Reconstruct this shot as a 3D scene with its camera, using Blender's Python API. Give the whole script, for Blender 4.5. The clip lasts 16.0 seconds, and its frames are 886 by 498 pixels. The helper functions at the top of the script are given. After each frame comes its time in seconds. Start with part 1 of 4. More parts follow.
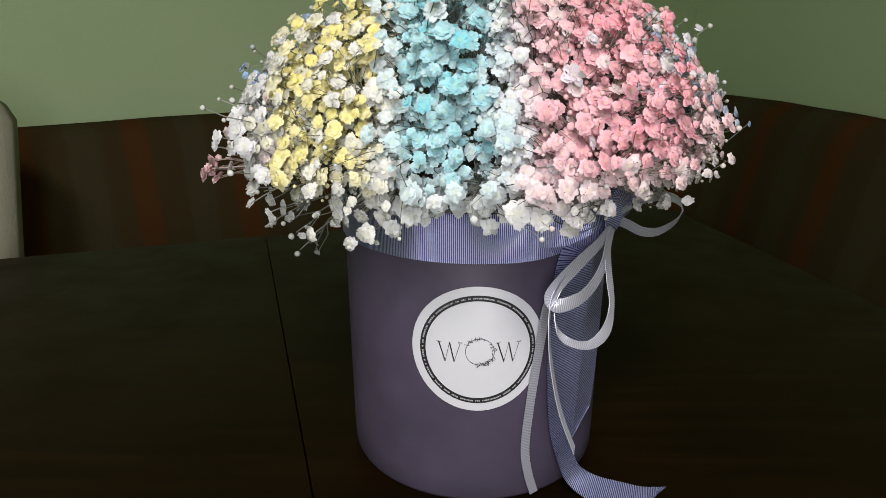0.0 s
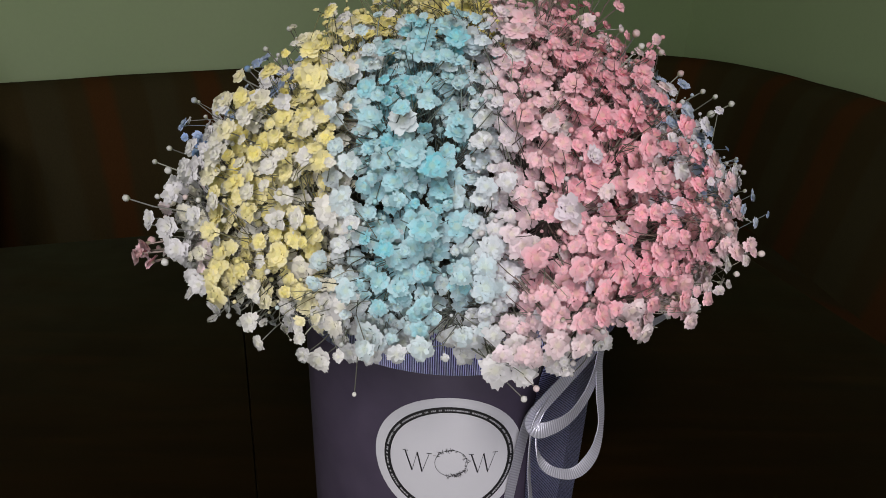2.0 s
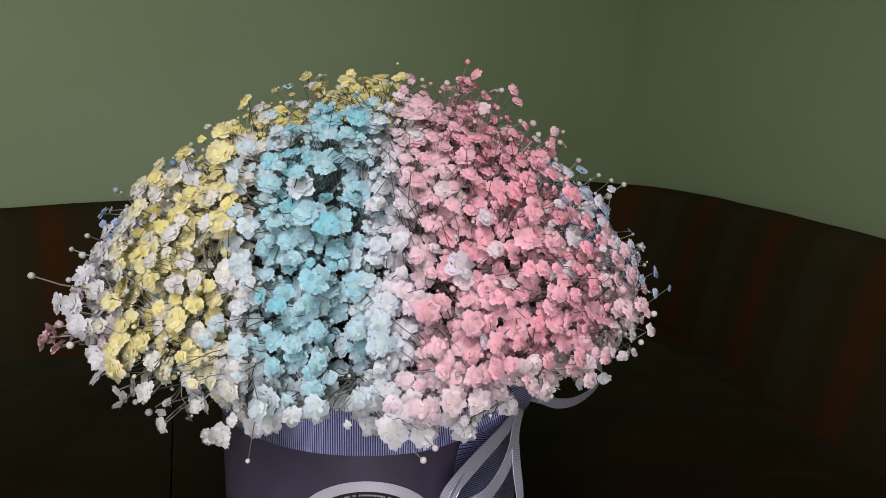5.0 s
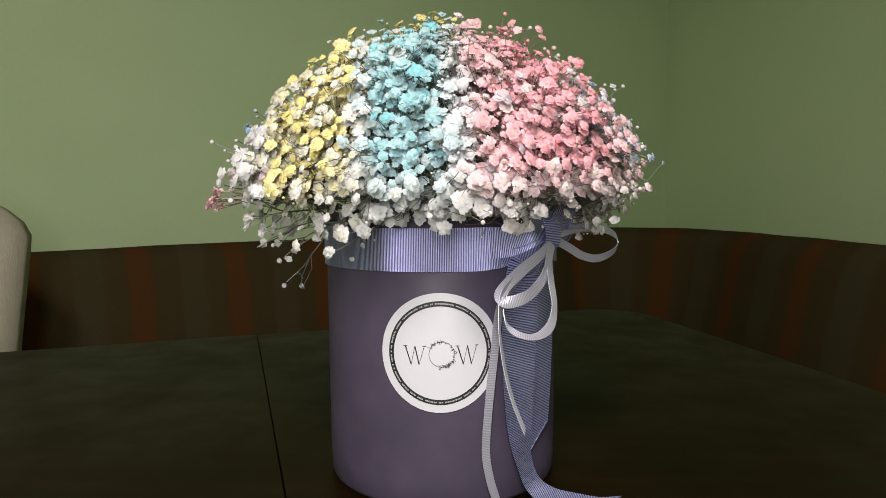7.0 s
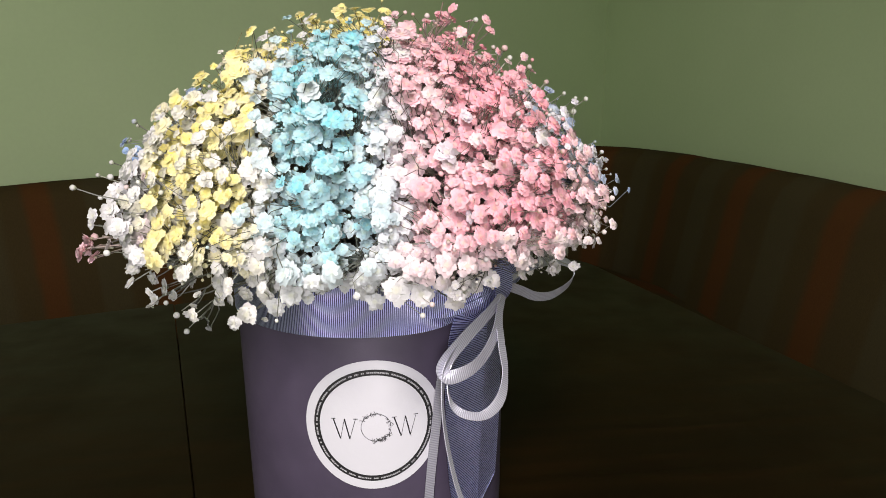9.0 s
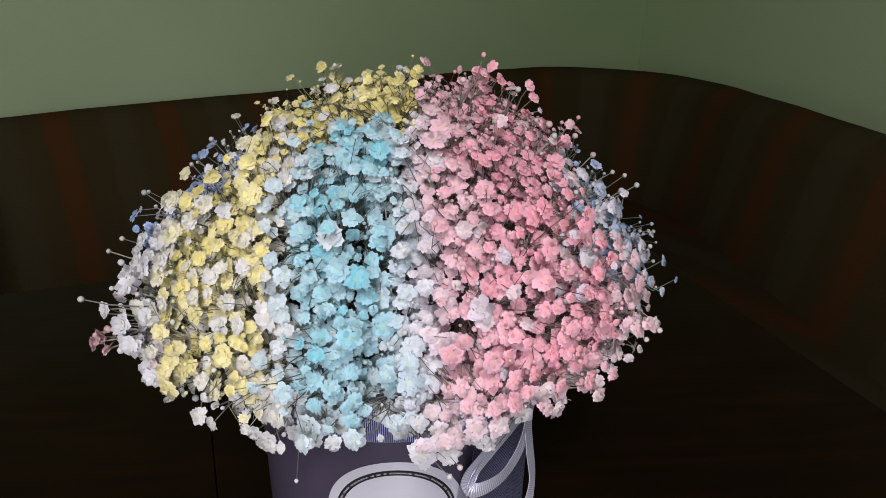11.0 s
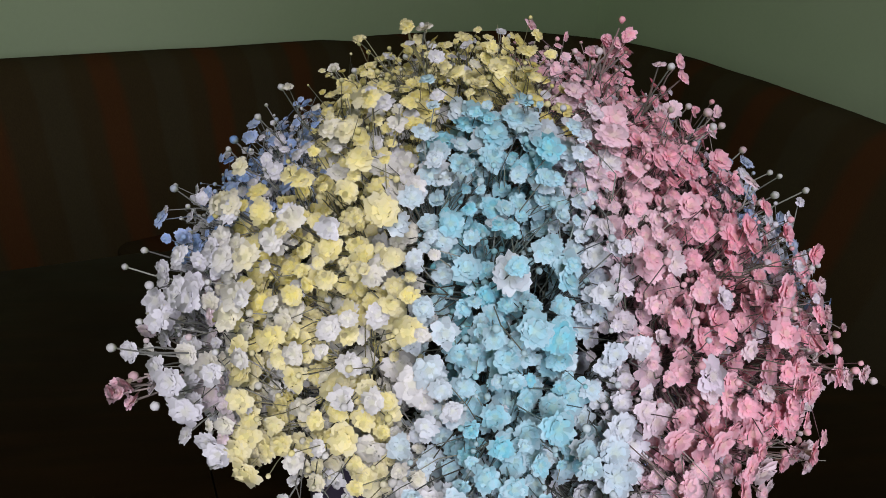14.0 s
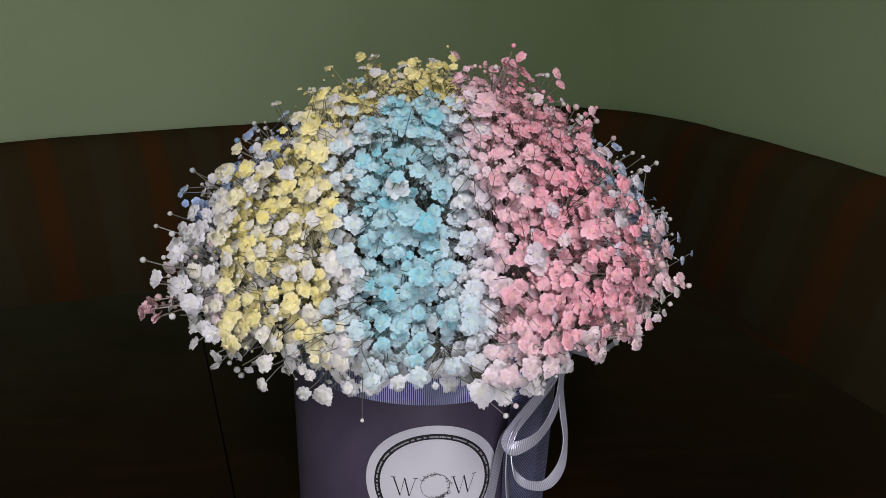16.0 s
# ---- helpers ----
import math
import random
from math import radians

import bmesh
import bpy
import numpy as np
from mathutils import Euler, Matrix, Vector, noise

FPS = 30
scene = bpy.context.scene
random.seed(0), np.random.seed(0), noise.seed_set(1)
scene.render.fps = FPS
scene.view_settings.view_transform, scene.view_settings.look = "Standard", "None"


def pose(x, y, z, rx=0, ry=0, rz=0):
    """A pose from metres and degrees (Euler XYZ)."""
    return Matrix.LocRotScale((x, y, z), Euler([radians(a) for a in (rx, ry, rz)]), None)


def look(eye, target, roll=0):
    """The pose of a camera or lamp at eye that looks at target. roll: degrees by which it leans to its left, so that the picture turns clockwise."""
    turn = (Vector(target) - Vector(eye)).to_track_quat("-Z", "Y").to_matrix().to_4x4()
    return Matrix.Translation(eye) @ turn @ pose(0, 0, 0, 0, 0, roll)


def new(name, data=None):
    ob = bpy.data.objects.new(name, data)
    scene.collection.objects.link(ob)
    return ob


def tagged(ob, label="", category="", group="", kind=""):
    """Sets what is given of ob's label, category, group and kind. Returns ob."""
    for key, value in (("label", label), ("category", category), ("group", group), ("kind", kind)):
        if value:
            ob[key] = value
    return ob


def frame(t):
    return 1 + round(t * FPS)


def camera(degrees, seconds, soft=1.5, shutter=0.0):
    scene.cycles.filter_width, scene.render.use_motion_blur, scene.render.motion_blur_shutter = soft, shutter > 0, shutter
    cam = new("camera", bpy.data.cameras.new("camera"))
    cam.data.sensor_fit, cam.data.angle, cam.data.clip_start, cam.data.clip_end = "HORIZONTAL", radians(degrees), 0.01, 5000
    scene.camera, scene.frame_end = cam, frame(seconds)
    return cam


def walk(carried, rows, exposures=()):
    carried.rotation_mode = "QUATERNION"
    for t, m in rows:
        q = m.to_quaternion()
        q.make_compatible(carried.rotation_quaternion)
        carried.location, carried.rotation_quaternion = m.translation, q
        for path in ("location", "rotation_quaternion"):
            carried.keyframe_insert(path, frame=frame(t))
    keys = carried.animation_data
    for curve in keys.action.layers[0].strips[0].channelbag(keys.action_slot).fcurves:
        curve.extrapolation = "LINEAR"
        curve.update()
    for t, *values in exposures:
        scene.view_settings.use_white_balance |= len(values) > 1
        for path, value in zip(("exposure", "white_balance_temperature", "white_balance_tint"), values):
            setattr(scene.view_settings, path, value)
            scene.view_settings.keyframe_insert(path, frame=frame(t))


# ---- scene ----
cam = camera(68.2, 16.0, soft=0.75)
# seconds, x, y, z in metres from the foot of the hat box axis on the floor, and the turns
ROWS = [
    (0.0, -0.0247, -0.4631, 1.0587, 72.01, 0.23, -0.25),
    (0.5, -0.0179, -0.4495, 1.0590, 69.16, 0.40, -0.44),
    (1.0, -0.0128, -0.4290, 1.0740, 67.13, -0.29, -0.26),
    (1.5, -0.0099, -0.4027, 1.0963, 66.69, -0.75, -0.45),
    (2.0, -0.0170, -0.3823, 1.1239, 66.84, -1.62, -0.91),
    (2.5, -0.0096, -0.3737, 1.1680, 63.96, -1.14, 0.19),
    (3.0, -0.0072, -0.3700, 1.1988, 63.08, -1.64, 2.54),
    (3.2, 0.0024, -0.3715, 1.2029, 62.85, -1.52, 4.22),
    (5.3, 0.0097, -0.4137, 1.0804, 80.99, -1.28, -4.91),
    (5.5, 0.0012, -0.4253, 1.0697, 81.87, -1.09, -4.55),
    (6.0, -0.0099, -0.4744, 1.0456, 80.93, -0.50, -3.41),
    (6.5, -0.0109, -0.5353, 1.0222, 82.43, 0.22, -2.41),
    (7.0, -0.0047, -0.5474, 0.9805, 85.61, 0.56, -0.73),
    (7.5, 0.0057, -0.5302, 0.9609, 86.19, 0.27, -4.57),
    (8.0, 0.0086, -0.4995, 0.9608, 83.77, 0.38, -5.47),
    (8.5, 0.0060, -0.4753, 1.0209, 80.70, -0.59, -6.22),
    (9.0, 0.0006, -0.4587, 1.0695, 76.48, 0.51, -6.48),
    (9.5, -0.0006, -0.4478, 1.1014, 75.19, -0.30, -5.38),
    (10.0, -0.0018, -0.4337, 1.1369, 72.52, -0.64, -4.73),
    (10.2, 0.0024, -0.4303, 1.1434, 72.00, -0.13, -4.40),
    (12.3, -0.0043, -0.3107, 1.2124, 60.15, -1.57, -3.33),
    (12.5, -0.0078, -0.3017, 1.2128, 60.18, -1.69, -3.63),
    (13.0, -0.0337, -0.2968, 1.2016, 62.08, -2.90, -5.49),
    (13.5, -0.0602, -0.2948, 1.1817, 63.42, -3.39, -8.04),
    (14.0, -0.0810, -0.2997, 1.1611, 64.37, -3.50, -9.34),
    (14.5, -0.0785, -0.3204, 1.1405, 66.83, -2.98, -8.25),
    (15.0, -0.0709, -0.3540, 1.1339, 68.60, -2.18, -7.01),
    (15.5, -0.0636, -0.3939, 1.1369, 70.01, -2.01, -6.29),
    (16.0, -0.0425, -0.4293, 1.1409, 71.29, -1.42, -6.78),
]
EXPOSURES = [(0.0, 0.2, 6650, 12), (1.0, 0.2, 6600, 15), (1.5, -0.12, 6650, 16), (2.0, -0.38, 6600, 17), (2.5, -0.4, 6550, 19), (3.0, -0.37, 6550, 19), (5.5, -0.15, 6350, 22), (6.5, 0.3, 6800, 17), (7.0, 0.42, 7000, 15), (7.5, 0.6, 6950, 17), (8.0, 0.83, 6850, 18), (8.5, 0.78, 6850, 18),
             (9.0, 0.5, 6850, 18), (10.0, -0.05, 6550, 20), (12.5, -0.16, 6100, 24), (13.5, -0.24, 6050, 24), (14.0, -0.32, 6050, 24), (14.5, -0.42, 6050, 24), (15.2, -0.5, 6050, 25), (16.0, -0.32, 6300, 22)]
walk(cam, [(t, pose(*place)) for t, *place in ROWS], EXPOSURES)

# ---- light: the torch of the phone that films, and an unseen fill added behind it ----
world = bpy.data.worlds.new("night")
world.use_nodes = True
world.node_tree.nodes["Background"].inputs[0].default_value = (0.01, 0.012, 0.016, 1)
world.node_tree.nodes["Background"].inputs[1].default_value = 0.3
scene.world = world

torch = bpy.data.lights.new("phone_torch", "AREA")       # as tall as the way on which the torch went up and down
torch.shape, torch.size, torch.size_y = "RECTANGLE", 0.20, 0.80
torch.energy, torch.color = 7.0, (0.97, 0.97, 1.0)
torch_ob = new("phone_torch", torch)
torch_ob.matrix_world = look((-0.06, -0.84, 1.31), (0, -0.04, 1.02))

# unseen fill, added at ceiling height to lift the walls
room_fill = bpy.data.lights.new("room_fill", "AREA")
room_fill.energy, room_fill.size, room_fill.color = 32.0, 0.45, (0.98, 0.96, 0.88)
room_fill.shape = "DISK"
room_fill_ob = new("room_fill", room_fill)
room_fill_ob.matrix_world = pose(-0.15, -1.45, 2.55)


# ---- materials ----
def material(name, base, rough=0.6, metal=0.0, spec=0.5):
    m = bpy.data.materials.new(name)
    m.use_nodes = True
    b = m.node_tree.nodes["Principled BSDF"]
    b.inputs["Base Color"].default_value = (*base, 1)
    b.inputs["Roughness"].default_value = rough
    b.inputs["Metallic"].default_value = metal
    b.inputs["Specular IOR Level"].default_value = spec
    return m, m.node_tree, b


def node(tree, kind, **values):
    n = tree.nodes.new(kind)
    for key, value in values.items():
        n.inputs[key.replace("_", " ")].default_value = value
    return n


def ramp(tree, source, stops):
    r = tree.nodes.new("ShaderNodeValToRGB")
    els = r.color_ramp.elements
    while len(els) < len(stops):
        els.new(0.5)
    for el, (p, c) in zip(els, stops):
        el.position, el.color = p, (*c, 1)
    tree.links.new(source, r.inputs[0])
    return r.outputs[0]


def coords(tree, scale=(1, 1, 1), rot=(0, 0, 0)):
    """Places in the world, turned and stretched."""
    g = tree.nodes.new("ShaderNodeNewGeometry")
    mp = tree.nodes.new("ShaderNodeMapping")
    mp.inputs["Scale"].default_value = scale
    mp.inputs["Rotation"].default_value = [radians(a) for a in rot]
    tree.links.new(g.outputs["Position"], mp.inputs[0])
    return mp.outputs[0]


def noise_of(tree, vec, scale, detail=4.0, rough=0.55):
    n = node(tree, "ShaderNodeTexNoise", Scale=scale, Detail=detail, Roughness=rough)
    if vec:
        tree.links.new(vec, n.inputs["Vector"])
    return n.outputs["Fac"]


def mix_colour(tree, fac, a, b, mode="MIX"):
    m = tree.nodes.new("ShaderNodeMix")
    m.data_type, m.blend_type = "RGBA", mode
    for socket, value in ((m.inputs[0], fac), (m.inputs[6], a), (m.inputs[7], b)):
        if isinstance(value, tuple):
            socket.default_value = (*value, 1)
        elif isinstance(value, float):
            socket.default_value = value
        else:
            tree.links.new(value, socket)
    return m.outputs[2]


def maths(tree, op, a, b=0.0):
    m = tree.nodes.new("ShaderNodeMath")
    m.operation = op
    for socket, value in ((m.inputs[0], a), (m.inputs[1], b)):
        if isinstance(value, float):
            socket.default_value = value
        else:
            tree.links.new(value, socket)
    return m.outputs[0]


def bump(tree, b, height, strength=0.2, distance=0.002):
    n = tree.nodes.new("ShaderNodeBump")
    n.inputs["Strength"].default_value, n.inputs["Distance"].default_value = strength, distance
    tree.links.new(height, n.inputs["Height"])
    tree.links.new(n.outputs[0], b.inputs["Normal"])


def attribute(tree, name):
    a = tree.nodes.new("ShaderNodeAttribute")
    a.attribute_name = name
    return a


def paint_wall():
    m, t, b = material("sage_green_paint", (0.3, 0.36, 0.22), 0.75, spec=0.3)
    big = ramp(t, noise_of(t, coords(t), 1.3, 3), [(0.3, (0.455, 0.590, 0.355)), (0.7, (0.52, 0.640, 0.410))])
    fine = noise_of(t, coords(t), 90.0, 3)
    col = mix_colour(t, 0.06, big, ramp(t, fine, [(0.3, (0.38, 0.48, 0.28)), (0.7, (0.6, 0.7, 0.48))]))
    t.links.new(col, b.inputs["Base Color"])
    bump(t, b, noise_of(t, coords(t), 220.0, 4), 0.25, 0.001)
    return m


def plain_paint(name, colour, rough=0.8):
    m, t, b = material(name, colour, rough)
    lo, hi = tuple(c * 0.9 for c in colour), tuple(min(1, c * 1.06) for c in colour)
    t.links.new(ramp(t, noise_of(t, coords(t), 3.0), [(0.3, lo), (0.7, hi)]), b.inputs["Base Color"])
    bump(t, b, noise_of(t, coords(t), 150.0), 0.15, 0.001)
    return m


def table_wood():
    m, t, b = material("dark_brown_wood", (0.04, 0.022, 0.012), 0.5, spec=0.085)
    b.inputs["Specular Tint"].default_value = (1.0, 0.76, 0.42, 1)
    v = coords(t, (1.0, 14.0, 14.0), (0, 0, -106.5))
    grain = noise_of(t, v, 5.0, 6, 0.65)
    col = ramp(t, grain, [(0.25, (0.0050, 0.0021, 0.0005)), (0.5, (0.0105, 0.0043, 0.0009)), (0.75, (0.020, 0.0074, 0.0016))])
    wide = noise_of(t, coords(t), 3.0, 2)
    col = mix_colour(t, wide, col, (0.0026, 0.0017, 0.0006))
    t.links.new(col, b.inputs["Base Color"])
    t.links.new(ramp(t, noise_of(t, coords(t), 14.0, 5), [(0.3, (0.36, 0.36, 0.36)), (0.7, (0.50, 0.50, 0.50))]), b.inputs["Roughness"])
    bump(t, b, grain, 0.06, 0.001)
    return m


def sofa_cloth(name, dark=1.0, period=0.33, rust_at=0.24):
    """Brown upholstery with rust and grey-brown stripes that run down; arc is the way along the sofa in metres,
    period the way from one rust stripe to the next, rust_at the middle of one of them."""
    m, t, b = material(name, (0.05, 0.035, 0.02), 0.95, spec=0.03)
    arc = attribute(t, "arc").outputs["Fac"]
    wob = maths(t, "MULTIPLY", maths(t, "SUBTRACT", noise_of(t, coords(t), 9.0), 0.5), 0.02)
    way = maths(t, "ADD", arc, wob)
    turn = maths(t, "FRACT", maths(t, "ADD", maths(t, "DIVIDE", maths(t, "SUBTRACT", way, rust_at), period), 20.78))
    brown, grey, rust = (tuple(dark * v for v in c) for c in ((0.048, 0.036, 0.016), (0.053, 0.047, 0.025), (0.086, 0.031, 0.010)))
    col = ramp(t, turn, [(0.0, brown), (0.16, brown), (0.2, grey), (0.42, grey), (0.5, brown), (0.64, brown), (0.70, rust), (0.86, rust), (0.93, brown)])
    weave = noise_of(t, coords(t, (1, 1, 0.35)), 420.0, 3)
    col = mix_colour(t, 0.35, col, mix_colour(t, weave, (0.012 * dark, 0.007 * dark, 0.003 * dark), (0.085 * dark, 0.055 * dark, 0.025 * dark)))
    t.links.new(col, b.inputs["Base Color"])
    bump(t, b, weave, 0.5, 0.002)
    return m


def cover_cloth():
    m, t, b = material("pale_chair_cover", (0.42, 0.39, 0.31), 0.9, spec=0.15)
    col = ramp(t, noise_of(t, coords(t), 11.0, 4), [(0.3, (0.36, 0.34, 0.27)), (0.6, (0.46, 0.43, 0.35)), (0.8, (0.42, 0.33, 0.29))])
    t.links.new(col, b.inputs["Base Color"])
    bump(t, b, noise_of(t, coords(t, (1, 1, 0.4)), 260.0), 0.4, 0.002)
    return m


def box_paper():
    m, t, b = material("mauve_grey_card", (0.10, 0.085, 0.115), 0.55, spec=0.35)
    col = ramp(t, noise_of(t, coords(t), 24.0, 5), [(0.3, (0.046, 0.0366, 0.062)), (0.7, (0.063, 0.0496, 0.083))])
    t.links.new(col, b.inputs["Base Color"])
    t.links.new(ramp(t, noise_of(t, coords(t), 60.0), [(0.3, (0.48, 0.48, 0.48)), (0.7, (0.62, 0.62, 0.62))]), b.inputs["Roughness"])
    bump(t, b, noise_of(t, coords(t), 900.0, 3), 0.12, 0.0005)
    return m


RIB = 0.0012                                             # from rib to rib of the grosgrain


def ribbon_cloth(name, dark, light, rough, metal):
    """Grosgrain: satin threads over the ribs; groove shade is painted into the colour."""
    m, t, b = material(name, light, rough, metal, spec=0.6)
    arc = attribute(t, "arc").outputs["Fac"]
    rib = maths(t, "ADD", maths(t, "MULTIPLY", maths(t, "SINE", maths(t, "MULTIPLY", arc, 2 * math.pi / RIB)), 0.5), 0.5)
    # dark stands for the shade down in the grooves
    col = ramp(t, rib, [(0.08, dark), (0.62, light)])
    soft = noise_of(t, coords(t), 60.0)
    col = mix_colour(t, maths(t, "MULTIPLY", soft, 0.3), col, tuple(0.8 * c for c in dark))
    t.links.new(col, b.inputs["Base Color"])
    b.inputs["Anisotropic"].default_value, b.inputs["Anisotropic Rotation"].default_value = 0.8, 0.25      # satin gleams across the ribbon
    tangent = t.nodes.new("ShaderNodeTangent")
    tangent.direction_type = "UV_MAP"
    t.links.new(tangent.outputs[0], b.inputs["Tangent"])
    bump(t, b, noise_of(t, coords(t), 1500.0, 2), 0.12, 0.0003)
    return m


def petals():
    """Dyed blossom; dye holds the colour that each one took up."""
    m, t, b = material("dyed_petal", (0.8, 0.8, 0.8), 0.6, spec=0.25)
    dye = attribute(t, "dye").outputs["Color"]
    vein = noise_of(t, coords(t), 900.0, 2)
    col = mix_colour(t, maths(t, "MULTIPLY", vein, 0.12), dye, (0.93, 0.93, 0.90))
    t.links.new(col, b.inputs["Base Color"])
    tr = t.nodes.new("ShaderNodeBsdfTranslucent")
    t.links.new(col, tr.inputs["Color"])
    mx = t.nodes.new("ShaderNodeMixShader")
    mx.inputs[0].default_value = 0.30
    t.links.new(b.outputs[0], mx.inputs[1])
    t.links.new(tr.outputs[0], mx.inputs[2])
    t.links.new(mx.outputs[0], t.nodes["Material Output"].inputs["Surface"])
    return m


def stalks():
    m, t, b = material("dyed_stalk", (0.2, 0.22, 0.16), 0.6)
    t.links.new(attribute(t, "dye").outputs["Color"], b.inputs["Base Color"])
    return m


WALL, CEIL = paint_wall(), plain_paint("ceiling_paint", (0.75, 0.74, 0.7))
FLOOR = plain_paint("brown_floor", (0.16, 0.1, 0.06), 0.5)
WOOD, COVER = table_wood(), cover_cloth()
# SEAT is the sofa cloth darkened: shade beyond the table edge in its colour
SOFA, SOFA_CORNER, SEAT = sofa_cloth("striped_sofa_cloth", 1.0, 0.26, 0.95), sofa_cloth("striped_corner_cloth", 1.0, 0.40, 3.38), sofa_cloth("shaded_seat_cloth", 0.75)
CARD = box_paper()
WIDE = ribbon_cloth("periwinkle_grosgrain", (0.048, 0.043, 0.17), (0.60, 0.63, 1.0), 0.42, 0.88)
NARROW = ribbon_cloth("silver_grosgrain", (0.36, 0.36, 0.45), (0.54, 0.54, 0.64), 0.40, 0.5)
PAPER = plain_paint("white_sticker_paper", (0.53, 0.53, 0.585), 0.45)
INK = material("black_ink", (0.012, 0.012, 0.014), 0.5)[0]
MARK = material("pale_print", (0.33, 0.33, 0.36), 0.5)[0]
GREY_INK = material("grey_ink", (0.045, 0.045, 0.05), 0.5)[0]
PETAL, STALK = petals(), stalks()
FOAM = plain_paint("green_flower_foam", (0.05, 0.08, 0.04), 0.95)


# ---- mesh helpers ----
def thing(name, label, category, group="", kind="", at=(0, 0, 0)):
    ob = new(name)
    ob.location = at
    ob.empty_display_size = 0.05
    return tagged(ob, label, category, group, kind)


def finish(ob, mat, smooth):
    ob.data.materials.append(mat)
    if smooth:
        ob.data.shade_smooth()
    return ob


def part(name, bm, mat, parent=None, label="", smooth=False):
    me = bpy.data.meshes.new(name)
    bmesh.ops.recalc_face_normals(bm, faces=bm.faces[:])
    bm.to_mesh(me)
    bm.free()
    ob = new(name, me)
    ob.parent = parent
    if parent:
        ob.matrix_parent_inverse = Matrix.Translation(-parent.location)
    if label:
        ob["label"] = label
    return finish(ob, mat, smooth)


def block(m, size, bevel=0.0, segments=2):
    """A box of that size about the pose m, with rounded edges."""
    bm = bmesh.new()
    bmesh.ops.create_cube(bm, size=1)
    bmesh.ops.scale(bm, vec=size, verts=bm.verts)
    if bevel:
        bmesh.ops.bevel(bm, geom=bm.edges[:], offset=bevel, segments=segments, affect="EDGES", profile=0.5)
    bmesh.ops.transform(bm, matrix=m, verts=bm.verts)
    return bm


def prism(points, z0, z1, bevel=0.0):
    bm = bmesh.new()
    f = bm.faces.new([bm.verts.new((x, y, z0)) for x, y in points])
    up = bmesh.ops.extrude_face_region(bm, geom=[f])["geom"]
    bmesh.ops.translate(bm, vec=(0, 0, z1 - z0), verts=[v for v in up if isinstance(v, bmesh.types.BMVert)])
    if bevel:
        bmesh.ops.bevel(bm, geom=bm.edges[:], offset=bevel, segments=3, affect="EDGES", profile=0.5)
    return bm


def glide(points, steps):
    """A smooth line through the points (any number of values each)."""
    p = [np.array(q, float) for q in points]
    p = [2 * p[0] - p[1], *p, 2 * p[-1] - p[-2]]
    out = []
    for i in range(1, len(p) - 2):
        a, b, c, d = p[i - 1:i + 3]
        for k in range(steps):
            s = k / steps
            out.append(0.5 * (2 * b + (c - a) * s + (2 * a - 5 * b + 4 * c - d) * s * s + (3 * b - a - 3 * c + d) * s ** 3))
    return out + [p[-2]]


def from_rings(name, rings, mat, parent=None, label="", closed=False, smooth=True, arcs=None, cap=True):
    """One mesh out of rings of points, each joined to the next; arcs: the way along, for the cloth's pattern."""
    n, k = len(rings), len(rings[0])
    verts = [tuple(v) for r in rings for v in r]
    faces = []
    for i in range(n if closed else n - 1):
        j = (i + 1) % n
        faces += [(i * k + q, i * k + (q + 1) % k, j * k + (q + 1) % k, j * k + q) for q in range(k)]
    if cap and not closed:
        faces += [tuple(range(k)), tuple(range((n - 1) * k, n * k))]
    me = bpy.data.meshes.new(name)
    me.from_pydata(verts, [], faces)
    if arcs is not None:
        me.attributes.new("arc", "FLOAT", "POINT").data.foreach_set("value", np.repeat(np.array(arcs, np.float32), k))
        at_corner = np.zeros(len(me.loops), np.int32)
        me.loops.foreach_get("vertex_index", at_corner)
        along, across = np.array(arcs, np.float32)[at_corner // k] * 5, (at_corner % k).astype(np.float32) / k
        me.uv_layers.new(name="along").data.foreach_set("uv", np.stack([along, across], axis=1).ravel())
    bm = bmesh.new()
    bm.from_mesh(me)
    bmesh.ops.recalc_face_normals(bm, faces=bm.faces[:])
    bm.to_mesh(me)
    bm.free()
    ob = new(name, me)
    ob.parent = parent
    if parent:
        ob.matrix_parent_inverse = Matrix.Translation(-parent.location)
    if label:
        ob["label"] = label
    finish(ob, mat, smooth)
    if smooth:
        me.set_sharp_from_angle(angle=radians(50))
    return ob


# ---- the room ----
CORNER, LEFT, BACK, RIGHT = Vector((1.112, 2.61)), Vector((-2.29, 0.51)), Vector((-0.70, -3.85)), Vector((2.70, -1.75))
HEIGHT = 2.6


def wall(name, a, b, label):
    d = (b - a).normalized()
    n = Vector((d.y, -d.x))
    mid = (a + b) / 2
    if n.dot(mid - Vector((0.02, -0.1))) < 0:
        n = -n
    e = d * 0.12
    bm = prism([tuple(p) for p in (a - e * 0, b, b + n * 0.12, a + n * 0.12)], 0, HEIGHT)
    return tagged(part(name, bm, WALL), label, "wall", kind="structure")


wall("wall_north", LEFT, CORNER, "sage green painted wall behind the sofa")
wall("wall_east", CORNER, RIGHT, "sage green painted wall beside the sofa corner")
wall("wall_south", RIGHT, BACK, "sage green painted wall closing the room")
wall("wall_west", BACK, LEFT, "sage green painted wall closing the room")
OUT = [tuple(p + (p - Vector((0.02, -0.1))).normalized() * 0.3) for p in (CORNER, LEFT, BACK, RIGHT)]
tagged(part("floor", prism(OUT, -0.1, 0), FLOOR), "plain brown floor under the table", "floor", kind="structure")
tagged(part("ceiling", prism(OUT, HEIGHT, HEIGHT + 0.1), CEIL), "plain pale ceiling", "ceiling", kind="structure")

